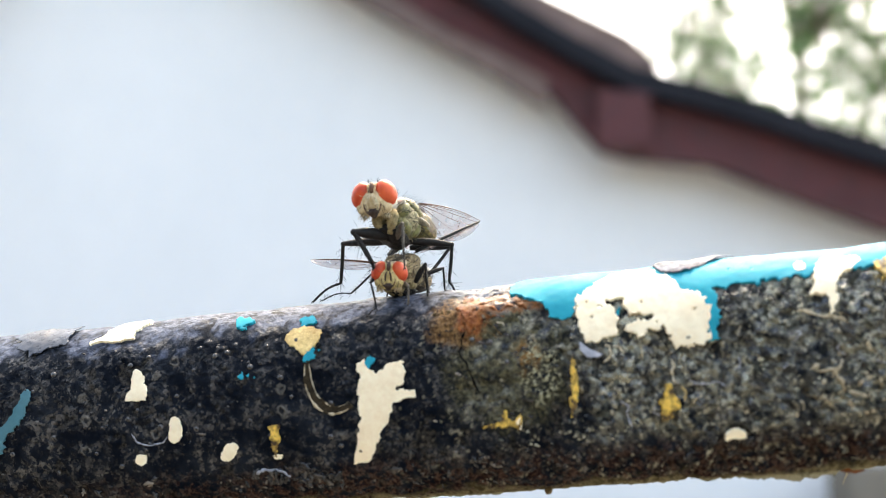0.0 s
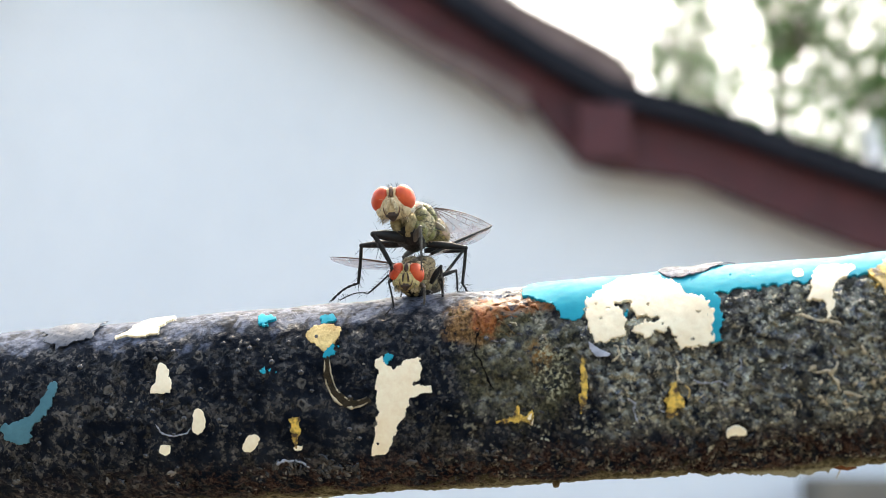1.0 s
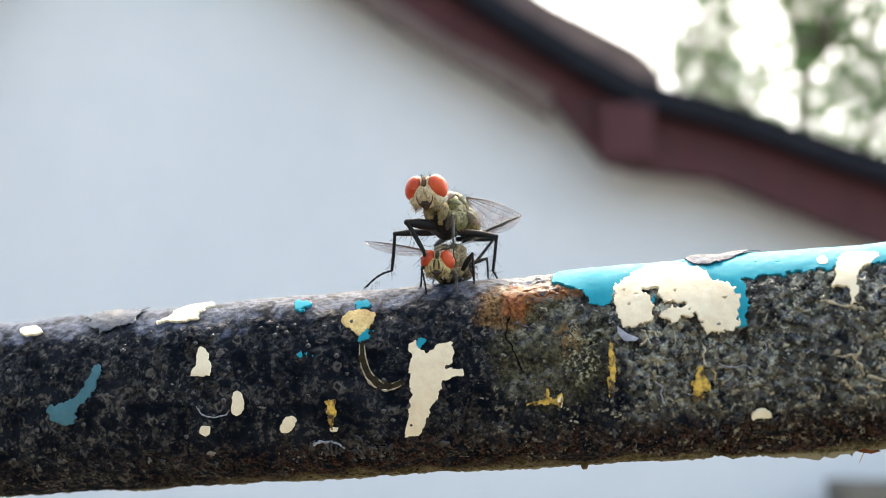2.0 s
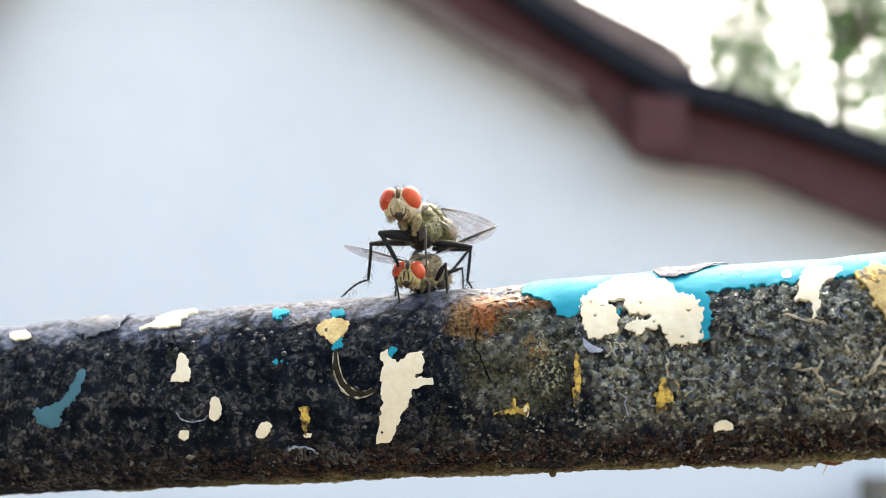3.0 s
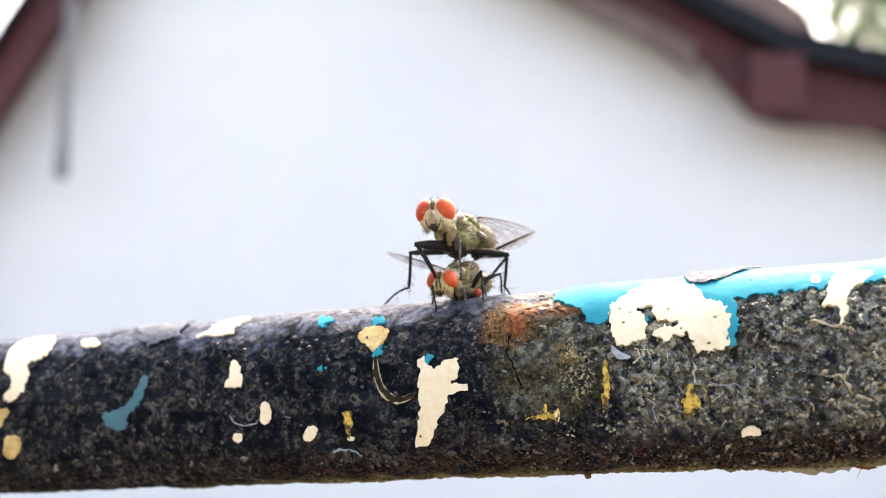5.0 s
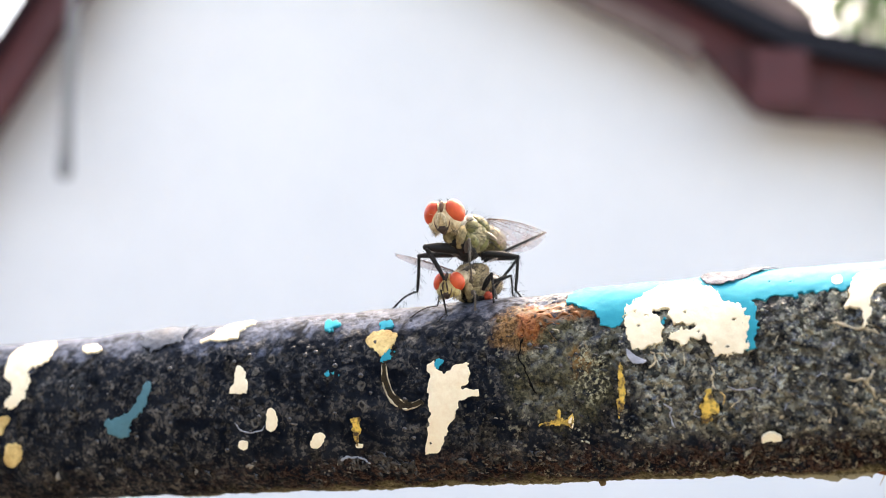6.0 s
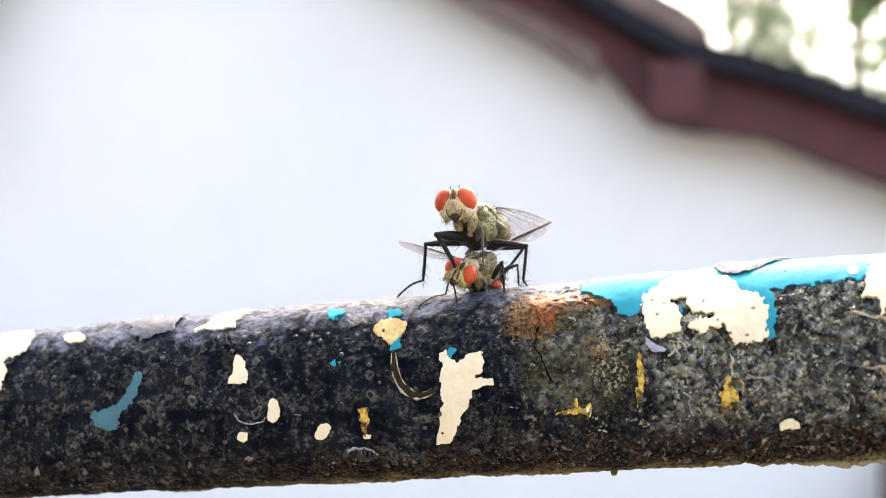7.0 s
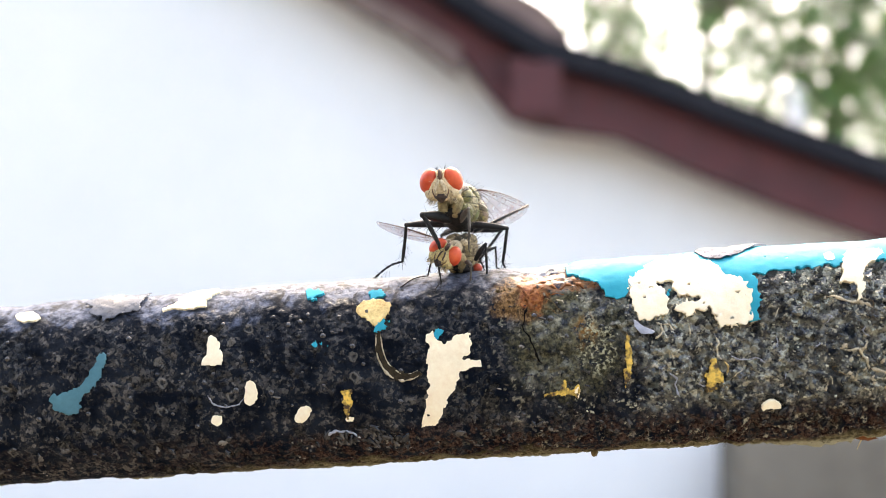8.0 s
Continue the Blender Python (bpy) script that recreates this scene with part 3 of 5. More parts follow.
def relief(s, w, flat=False):
    """Height of the old paint over the clean rail, in mm."""
    p = np.stack([s, w, s * 0 + 0.5], 1)
    if flat:
        return 0.19 + 0.10 * fbm(p * 0.35, 2) + 0.015 * fbm(p * 1.6, 2) + 0.30 * np.exp(-((s - 4.0) / 2.2) ** 2 - ((w - 4.2) / 0.9) ** 2)
    calm = np.clip((w - 4.6) / 1.2, 0, 1) * np.clip((s - 4) / 2, 0, 1)
    rough = (1 - 0.85 * calm) * (1 - 0.55 * step01(w, 3.4, 5.0) * (1 - step01(s, 3, 6))) * (1 - 0.55 * np.clip((-6.3 - w) / 0.8, 0, 1))
    a, b, c, d, e = layers(s, w)
    sparse = np.clip(fbm(p * 0.6 + 40, 2) * 2 + 0.3, 0, 1)
    h = 0.10 * fbm(p * 0.35, 2) + rough * (0.10 - 0.10 * a - 0.05 * b + 0.045 * c + 0.05 * fbm(p * 1.1 + 5, 2) + 0.10 * sparse * cells(np.stack([s, w], 1) * 1.3) + 0.03 * fbm(p * 4.1 + 2, 2))
    right = np.clip((s - 6) / 8, 0, 1) * (1 - calm)
    h += right * np.clip((5.0 - w) / 1.5, 0, 1) * (0.10 * fbm(p * 2.4, 2) - 0.34 * np.abs(fbm(p * 1.1 + 17, 2)))
    h += 0.10 * np.clip((-2.6 - w) / 1.2, 0, 1) * fbm(p * 1.7 + 31, 3)
    h += 0.30 * np.exp(-((s - 4.0) / 2.2) ** 2 - ((w - 4.2) / 0.9) ** 2)
    h += 0.45 * np.exp(-((s - 19.0) / 3.2) ** 2 - ((w + 7.9) / 1.6) ** 2)
    h += 0.35 * np.exp(-((s - 30.0) / 4) ** 2 - ((w + 7.9) / 1.6) ** 2)
    h -= 0.10 * np.clip((np.abs(w + 5.6) < 0.7) * 1.0, 0, 1) * (0.5 + 0.5 * vnoise(p * 0.8))
    return h


def on_rail(s, w, lift=0.0, flat=False):
    """Place on the rail's skin, s along it and w round it from the middle of the front (up: plus), in mm."""
    s, w = np.atleast_1d(np.asarray(s, float)), np.atleast_1d(np.asarray(w, float))
    f, v = section(np.interp(w, _len, _th))
    nf, nv = np.sign(f) * np.abs(f / DEEP) ** (SQUARE - 1) / DEEP, np.sign(v) * np.abs(v / TALL) ** (SQUARE - 1) / TALL
    k = np.hypot(nf, nv)
    h = relief(s, w, flat) + lift
    return np.stack([s, -(f + nf / k * h), v + nv / k * h], 1)


def rail():
    r = new("iron_rail")
    r.matrix_world = RAIL
    tagged(r, "old iron rail with flaking black, turquoise and cream paint", "rail")
    ss = np.concatenate([[-420, -200, -90, -60, -50], np.arange(-44, 31.0, 0.08), [36, 50, 90, 200, 420]])
    ws = np.concatenate([np.arange(-9.6, 11.4, 0.08), np.linspace(11.5, GIRTH - 9.8, 18)])
    wrapped = np.where(ws > _len[-1], ws - GIRTH, ws)
    S, W = np.meshgrid(ss, wrapped, indexing="ij")
    v = on_rail(S.ravel(), W.ravel())
    n, m = len(ss), len(ws)
    i, j = np.meshgrid(np.arange(n - 1), np.arange(m), indexing="ij")
    a, b = i * m + j, i * m + (j + 1) % m
    f = np.stack([a, a + m, b + m, b], -1).reshape(-1, 4)
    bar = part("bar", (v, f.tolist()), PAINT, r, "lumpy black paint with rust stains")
    for key, values in zip(("flaked", "bared", "crumbs", "sky_sheen", "grit_sheen"), layers(S.ravel(), W.ravel())):
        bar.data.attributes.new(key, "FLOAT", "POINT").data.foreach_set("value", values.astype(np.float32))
    for s in (-418, 418):
        foot = RAIL.inverted() @ Vector(((RAIL @ Vector((s * MM, 0, 0))).x, (RAIL @ Vector((s * MM, 0, 0))).y, 0))
        top = RAIL.inverted() @ ((RAIL @ Vector((s * MM, 0, 0))) - Vector((0, 0, 0.004)))
        part("post", tube([np.array(foot) * 1000, np.array(foot + (top - foot) * 0.5) * 1000, np.array(top) * 1000], 5.5, 16), PAINT, r)
    return r


rail_ob = rail()


def inside(poly, p):
    """Signed distance of points to a closed outline, minus inside."""
    q = np.asarray(poly, float)
    d = np.full(len(p), 1e9)
    odd = np.zeros(len(p), bool)
    for k in range(len(q)):
        a, b = q[k], q[(k + 1) % len(q)]
        e = b - a
        t = np.clip(((p - a) @ e) / (e @ e + 1e-12), 0, 1)
        d = np.minimum(d, np.linalg.norm(p - a - t[:, None] * e, axis=1))
        hit = ((a[1] > p[:, 1]) != (b[1] > p[:, 1])) & (p[:, 0] < (b[0] - a[0]) * (p[:, 1] - a[1]) / (b[1] - a[1] + 1e-12) + a[0])
        odd ^= hit
    return np.where(odd, -d, d)


def patch(name, outline, mat, label="", lift=0.03, ragged=0.07, step=0.1, holes=(), curl=None, seed=0.0, freq=2.4, rounded=False):
    """A chip or bared field of paint that follows the rail's skin, with a ragged outline and a broken rim."""
    q = np.asarray(outline, float)
    if rounded:
        closed = np.vstack([q[-1:], q, q[:2]])
        q = smooth_line([(a, b, 0) for a, b in closed], 4)[4:-5, :2]
    lo, hi = q.min(0) - 0.3, q.max(0) + 0.3
    xs, ys = np.arange(lo[0], hi[0], step), np.arange(lo[1], hi[1], step)
    X, Y = np.meshgrid(xs, ys, indexing="ij")
    p = np.stack([X.ravel(), Y.ravel()], 1)

    def sdf(pp):
        d = inside(q, pp)
        for hx, hy, hr in holes:
            d = np.maximum(d, hr - np.hypot(pp[:, 0] - hx, pp[:, 1] - hy))
        z = np.full(len(pp), seed)
        return d + ragged * fbm(np.stack([pp[:, 0] * freq, pp[:, 1] * freq, z], 1), 4, 0.6)

    d = sdf(p)
    n, m = len(xs), len(ys)
    D = d.reshape(n, m)
    keep = np.minimum(np.minimum(D[:-1, :-1], D[1:, :-1]), np.minimum(D[:-1, 1:], D[1:, 1:])) < 0
    for _ in range(3):
        out = d > 0
        gx = (sdf(p[out] + [0.01, 0]) - d[out]) / 0.01
        gy = (sdf(p[out] + [0, 0.01]) - d[out]) / 0.01
        k = np.maximum(gx * gx + gy * gy, 0.3)
        stepv = np.stack([gx * d[out] / k, gy * d[out] / k], 1)
        p[out] -= np.clip(stepv, -step, step)
        d[out] = sdf(p[out])
    I, J = np.nonzero(keep)
    quads = np.stack([I * m + J, (I + 1) * m + J, (I + 1) * m + J + 1, I * m + J + 1], 1)
    used, inv = np.unique(quads, return_inverse=True)
    quads = inv.reshape(-1, 4)
    pp = p[used]
    up = np.full(len(pp), lift) + 0.25 * lift * vnoise(np.stack([pp[:, 0] * 3, pp[:, 1] * 3, np.full(len(pp), seed + 3)], 1))
    if curl is not None:
        up = up + curl(pp[:, 0], pp[:, 1])
    top = on_rail(pp[:, 0], pp[:, 1], up, True)
    edges = {}
    for qd in quads.tolist():
        for k in range(4):
            a, b = qd[k], qd[(k + 1) % 4]
            if (b, a) in edges:
                del edges[(b, a)]
            else:
                edges[(a, b)] = 1
    rim = sorted({i for e in edges for i in e})
    where = {i: len(pp) + k for k, i in enumerate(rim)}
    low = on_rail(pp[rim, 0], pp[rim, 1], (up[rim] - 0.05) if curl is not None else -0.25, True)
    faces = quads.tolist() + [(b, a, where[a], where[b]) for a, b in edges]
    return part(name, (np.vstack([top, low]), faces), mat, rail_ob, label)


def ridge(name, line, mat, r, lift=0.02, label="", wob=0.10, seed=1):
    p = smooth_line([(a, b, 0) for a, b in line], 8)[:, :2]
    p = p + wob * np.stack([vnoise(np.stack([p[:, 0] * 3, p[:, 1] * 3, np.full(len(p), seed)], 1)), vnoise(np.stack([p[:, 0] * 3, p[:, 1] * 3, np.full(len(p), seed + 5.0)], 1))], 1)
    q = on_rail(p[:, 0], p[:, 1], lift)
    k = np.linspace(0, 1, len(q))
    rr = r * (0.62 + 1.1 * vnoise(np.stack([k * 23, k * 0 + seed, k * 0], 1)) ** 2) * np.clip(np.minimum(k, 1 - k) * 8, 0.25, 1)
    return part(name, tube(q, rr, 6), mat, rail_ob, label)


def speck_paint(name, stops):
    m, t, b = nodes_of(name)
    g = t.nodes.new("ShaderNodeNewGeometry")
    c = ramp(t, g.outputs["Random Per Island"], stops)
    link(t, c, b.inputs["Base Color"])
    b.inputs["Roughness"].default_value = 0.18
    bumped(t, b, noise_node(t, coords(t), 6000, 3), 0.5, 0.00008)
    return m


BLACKCRUMB = speck_paint("black and brown crumbs", [(0.0, (0.005, 0.005, 0.006)), (0.50, (0.011, 0.011, 0.013)), (0.84, (0.065, 0.055, 0.046)), (1.0, (0.24, 0.21, 0.175))])
PALECRUMB = speck_paint("pale and black crumbs", [(0.0, (0.005, 0.006, 0.007)), (0.60, (0.018, 0.020, 0.019)), (0.86, (0.085, 0.087, 0.068)), (1.0, (0.50, 0.48, 0.36))])


def paint_marks():
    big = [(8.65, 4.37), (9.51, 5.14), (10.62, 6.22), (11.57, 6.76), (12.82, 6.29), (13.97, 5.16), (14.48, 4.2), (15.36, 4.08), (15.78, 3.16), (15.55, 2.7), (15.47, 1.32), (14.58, 1.19), (13.68, 1.04), (13.62, 1.8), (12.8, 2.34), (12.17, 2.03), (11.28, 2.12), (11.12, 2.32), (11.6, 2.72), (12.62, 2.78), (12.81, 3.07), (11.98, 3.0), (11.4, 3.4), (11.1, 4.28), (10.5, 4.05), (10.9, 3.1), (10.92, 2.4), (10.69, 2.24), (9.9, 1.85), (9.15, 1.92), (8.92, 2.73), (8.66, 3.43)]
    sea = [(5.0, 5.3), (6.84, 4.45), (7.2, 3.4), (8.03, 3.23), (8.67, 3.61), (9.2, 4.6), (10.6, 5.0), (12.5, 4.8), (15.1, 3.9), (15.5, 3.18), (15.47, 1.32), (15.9, 1.28), (16.14, 2.79), (16.12, 4.18), (18.65, 4.43), (21.27, 4.55), (23.0, 4.63), (24.9, 4.77), (29, 4.9), (40, 5), (40, 10), (10, 10.4), (7, 9.3), (5.2, 7)]
    patch("paint_field", sea, CYAN, "glossy turquoise paint", 0.012, 0.17, 0.09, holes=[(17.0, 5.6, 0.09), (18.2, 5.3, 0.07), (12.9, 7.1, 0.08), (19.6, 5.2, 0.06), (8.0, 5.2, 0.06), (22.6, 6.3, 0.07)], seed=2)
    patch("paint_field", big, CREAM, "bared cream undercoat", 0.045, 0.17, 0.09, holes=[(10.85, 3.9, 0.34), (11.05, 3.2, 0.32), (11.5, 2.9, 0.24), (12.1, 3.0, 0.2), (12.6, 2.95, 0.17), (10.6, 4.05, 0.2), (11.0, 2.55, 0.24), (9.5, 3.2, 0.13), (13.3, 3.3, 0.06), (9.3, 4.2, 0.07), (9.9, 3.7, 0.08), (10.2, 3.1, 0.10), (14.2, 2.6, 0.06), (13.9, 1.8, 0.07), (12.2, 3.9, 0.06), (13.1, 4.6, 0.05), (14.9, 3.1, 0.06), (9.6, 2.5, 0.08), (11.9, 4.9, 0.05), (12.9, 2.6, 0.16), (13.2, 2.2, 0.15)], seed=4, freq=3.2)
    patch("paint_field", [(-3.73, 1.86), (-3.3, 1.98), (-2.99, 1.48), (-2.18, 1.41), (-1.84, 1.79), (-0.94, 1.77), (-1.1, 0.68), (-1.61, 0.26), (-0.49, 0.17), (-0.46, -0.24), (-1.18, -0.33), (-1.77, -0.5), (-2.06, -1.25), (-2.75, -2.29), (-3.32, -3.46), (-4.0, -3.62), (-4.51, -3.72), (-4.07, -2.67), (-3.66, -1.12), (-3.73, 0.13), (-3.57, 1.06)], CREAM, "cream T-shaped bare spot", 0.03, 0.09, 0.05, holes=[(-2.6, 1.45, 0.13), (-1.05, 1.62, 0.07), (-3.3, 0.9, 0.05), (-1.9, 0.55, 0.05), (-3.9, -2.9, 0.06)], seed=1, freq=3.4)
    def chip(mat, line, seed, rounded=True):
        wide = np.ptp(np.array(line), axis=0).max()
        rough = 0.20 if mat is CYAN else 0.12 if mat is TEAL else 0.09 if mat is OCHRE else min(0.12, 0.04 + 0.025 * wide)
        patch("paint_chip", line, mat, "", 0.03, rough, 0.05, seed=seed, freq=5.0 if mat is OCHRE else 3.6, rounded=rounded and mat is not OCHRE)

    chip(CYAN, [(10.85, 3.75), (11.12, 3.8), (11.1, 3.4), (10.9, 3.3)], 10.0)
    chip(CYAN, [(-3.3, 1.92), (-2.75, 2.03), (-2.96, 1.6)], 11.0)
    chip(TAN, [(-7.96, 3.63), (-7.75, 4.18), (-6.93, 4.41), (-5.93, 4.05), (-5.92, 3.49), (-6.29, 2.93), (-6.62, 2.52), (-6.96, 2.72), (-7.42, 3.21)], 12.0)
    chip(CYAN, [(-7.06, 5.13), (-6.53, 5.1), (-6.4, 4.45), (-7.04, 4.65)], 13.0)
    chip(CYAN, [(-6.62, 2.79), (-6.14, 3.19), (-6.21, 2.39), (-6.68, 2.4)], 14.0)
    chip(CYAN, [(-11.33, 5.68), (-10.51, 5.65), (-10.42, 5.07), (-11.03, 4.96)], 15.0)
    chip(CYAN, [(-10.61, 1.74), (-9.93, 1.85), (-10.17, 1.55)], 16.0)
    chip(CREAM, [(-17.3, 2.61), (-16.76, 2.56), (-16.51, 1.86), (-16.5, 0.94), (-17.68, 0.97), (-17.43, 1.61)], 17.0)
    chip(CREAM, [(-14.9, -0.29), (-14.44, -0.2), (-14.24, -0.92), (-14.46, -1.48), (-15.05, -1.5)], 18.0)
    chip(CREAM, [(-11.77, -2.08), (-11.13, -1.9), (-11.01, -2.3), (-11.46, -2.82), (-12.04, -2.81)], 19.0)
    chip(CREAM, [(-17.16, -2.16), (-16.64, -2.23), (-16.78, -2.69), (-17.29, -2.58)], 20.0)
    chip(OCHRE, [(-8.96, -1.18), (-8.45, -1.12), (-8.44, -2.01), (-8.82, -2.79), (-8.98, -2.29)], 21.0)
    chip(CREAM, [(-8.91, -2.72), (-8.41, -2.72), (-8.51, -2.98), (-8.91, -2.95)], 22.0)
    chip(OCHRE, [(8.28, 1.25), (8.36, 0.5), (8.42, -0.1), (8.34, -0.9), (8.12, -1.6), (7.88, -2.1), (7.92, -1.3), (8.1, -0.5), (8.08, 0.3)], 23.0)
    chip(OCHRE, [(12.95, -0.75), (13.25, -0.70), (13.3, -1.25), (13.6, -1.6), (13.62, -2.1), (13.2, -2.1), (13.15, -2.5), (12.62, -2.55), (12.7, -2.0), (12.6, -1.6), (12.85, -1.3)], 24.0)
    chip(OCHRE, [(3.2, -2.12), (3.7, -2.0), (4.2, -1.92), (4.42, -1.35), (4.52, -1.85), (4.9, -1.88), (5.25, -1.55), (5.2, -2.0), (5.1, -2.5), (4.85, -2.2), (4.3, -2.18), (3.8, -2.2)], 25.0)
    chip(CREAM, [(4.95, -1.95), (5.2, -1.8), (5.18, -2.35), (5.0, -2.4)], 35.0)
    chip(CREAM, [(21.19, 4.08), (21.57, 5.36), (22.52, 5.77), (23.68, 5.38), (23.46, 4.78), (22.65, 4.27), (22.27, 3.76), (22.05, 2.64), (21.72, 2.21), (21.70, 3.15), (20.97, 3.34)], 26.0)
    chip(CREAM, [(15.71, -3.91), (15.95, -3.4), (16.53, -3.32), (16.78, -3.74), (16.21, -3.75)], 27.0)
    chip(CREAM, [(20.42, 5.47), (20.83, 5.63), (20.91, 4.96), (20.47, 4.89)], 28.0)
    chip(TEAL, [(-27.4, -0.41), (-25.9, 0.0), (-25.0, 0.73), (-24.2, 2.2), (-23.95, 1.5), (-24.7, -0.05), (-25.5, -0.55), (-25.8, -1.44), (-26.9, -1.35)], 29.0)
    chip(CREAM, [(-36.60, 5.6), (-35.50, 6.6), (-33.50, 6.2), (-33.14, 4.9), (-33.25, 4.15), (-34.40, 3.7), (-34.15, 2.8), (-34.60, 1.6), (-35.60, 0.95), (-36.10, 1.4), (-35.50, 2.2), (-35.80, 2.8), (-36.50, 3.4)], 30.0)
    chip(TAN, [(-37.30, 0.2), (-36.30, 0.5), (-35.70, 0.3), (-36.10, -0.3), (-36.50, -0.8), (-37.30, -0.7)], 36.0)
    chip(TAN, [(-36.00, -1.55), (-35.10, -1.5), (-34.70, -1.9), (-34.90, -2.6), (-35.70, -3.2), (-36.30, -2.8), (-36.20, -2.1)], 31.0)
    chip(CREAM, [(-30.49, 5.39), (-29.34, 5.58), (-28.79, 4.8), (-29.8, 4.69)], 32.0)
    chip(CREAM, [(-20.5, 4.85), (-19.7, 5.5), (-19.2, 6.6), (-17.6, 7.3), (-17.3, 6.6), (-17.9, 5.7), (-17.8, 4.95), (-19.0, 4.8)], 33.0, rounded=False)
    chip(TAN, [(24.6, 4.86), (26.58, 5.2), (29.5, 5.0), (29.5, 2.0), (27.1, 1.6), (26.33, 1.2), (25.77, 1.18), (25.55, 2.09), (25.18, 2.57), (24.8, 3.91)], 34.0)
    patch("rust_stain", [(24.6, 4.9), (25.4, 5.3), (26.8, 5.4), (26.9, 4.7), (25.9, 4.75), (25.2, 4.2), (24.85, 4.0)], OCHRE, "", 0.05, 0.4, 0.07, seed=55)
    # lifted and curling flakes
    patch("paint_flake", [(8.7, 1.96), (9.26, 1.45), (9.92, 1.14), (9.67, 0.95), (9.07, 1.05), (8.73, 1.5)], GREYFLAKE, "lifted grey flake", 0.1, 0.03, 0.06, curl=lambda s, w: 0.25 * np.clip(1.6 - w, 0, 1), seed=41)
    patch("paint_flake", [(-25.8, 6.2), (-23.98, 7.6), (-22.0, 7.4), (-22.3, 4.9), (-24.2, 4.4), (-25.2, 4.9)], FILM, "lifted grey paint film", 0.05, 0.25, 0.08, curl=lambda s, w: 0.06 * np.sin(s * 1.7) + 0.04, seed=43)
    patch("paint_flake", [(12.84, 7.2), (14.14, 7.9), (15.72, 8.3), (17.42, 7.9), (15.59, 6.35), (14.3, 5.46), (13.41, 5.87)], DARKFLAKE, "curled dark paint flake", 0.12, 0.14, 0.09, curl=lambda s, w: 0.03 + 0.05 * np.sin(s * 2.3 + w), seed=47)
    def vein(line, mat, r, seed):
        ridge("paint_ridge", line, mat, r * 1.3, -0.75 * r, wob=0.14, seed=seed)

    vein([(4.66, 4.81), (3.67, 4.78), (2.93, 4.22), (2.68, 3.56), (2.65, 2.94), (2.5, 2.6)], RUST, 0.085, 60)
    vein([(2.86, 3.88), (3.72, 4.27), (4.53, 4.08), (5.3, 4.37), (6.09, 4.17), (7.05, 4.32)], RUST, 0.07, 61)
    vein([(1.9, 4.75), (2.3, 4.4), (2.5, 3.9), (2.55, 3.4)], RUST, 0.09, 62)
    vein([(2.8, 3.6), (3.3, 4.0), (4.1, 3.85), (4.9, 3.75)], RUST, 0.04, 63)
    vein([(3.29, 3.31), (3.78, 3.48), (4.28, 3.13), (4.68, 2.8)], CRUST, 0.05, 64)
    vein([(4.75, 2.85), (4.3, 2.65), (3.79, 3.0), (3.4, 3.0)], CRUST, 0.06, 65)
    vein([(4.17, 3.56), (4.57, 3.42), (4.75, 3.0)], RIDGE, 0.04, 66)
    vein([(3.2, 2.55), (3.0, 3.0), (3.1, 3.3)], CRUST, 0.04, 67)
    vein([(5.2, 4.75), (5.9, 4.6), (6.6, 4.75), (7.0, 4.6)], RUST, 0.06, 68)
    vein([(0.9, 4.9), (0.75, 4.5), (1.0, 4.3), (1.25, 4.55), (1.1, 4.85)], CRUST, 0.07, 69)
    vein([(1.45, 4.6), (1.5, 4.3), (1.8, 4.35)], CRUST, 0.07, 70)
    vein([(5.4, 1.3), (5.8, 1.1), (6.2, 1.35), (6.1, 0.8)], CRUST, 0.06, 71)
    for k in range(26):
        rs, rw = 12 + 14 * abs(math.sin(k * 5.3)), -2.9 + 5.0 * abs(math.sin(k * 2.7 + 1))
        ridge("paint_ridge", [(rs, rw), (rs + 0.35 * math.sin(k), rw - 0.2), (rs + 0.5 * math.sin(k * 1.7), rw - 0.55)], (RIDGE, GREYFLAKE, CRUST)[k % 3], 0.035, 0.02, wob=0.12, seed=100 + k)
    ridge("paint_ridge", [(10.0, 1.7), (10.3, 1.4), (10.2, 0.9), (9.9, 0.7)], RIDGE, 0.07, 0.03, seed=21)
    ridge("paint_ridge", [(10.4, 1.6), (10.8, 1.5), (11.1, 1.2)], RIDGE, 0.05, 0.03, seed=22)
    ridge("paint_ridge", [(13.3, 0.6), (13.5, 0.2), (13.35, -0.3), (13.6, -0.8)], RIDGE, 0.07, 0.03, seed=23)
    ridge("paint_ridge", [(13.7, -0.9), (14.0, -1.2), (13.9, -1.7)], TAN, 0.06, 0.03, seed=24)
    ridge("paint_ridge", [(10.6, -1.3), (10.9, -1.7), (10.85, -2.3), (11.0, -2.8)], GREYFLAKE, 0.06, 0.03, seed=25)
    ridge("paint_ridge", [(14.2, -0.6), (15.0, -0.9), (15.6, -0.8), (16.2, -1.1)], GREYFLAKE, 0.05, 0.03, seed=26)
    ridge("paint_ridge", [(25.96, 0.95), (25.26, 0.3), (24.97, -0.31), (24.24, -1.37)], RIDGE, 0.13, 0.04, seed=27)
    arc = [(-6.72, 2.35), (-6.80, 1.6), (-6.78, 0.98), (-6.55, 0.3), (-6.23, -0.22), (-5.75, -0.6), (-5.21, -0.78), (-4.6, -0.68), (-4.1, -0.45)]
    inner = [(-4.3, -0.2), (-5.1, -0.42), (-5.6, -0.2), (-6.0, 0.2), (-6.3, 0.7), (-6.42, 1.5), (-6.5, 2.2)]
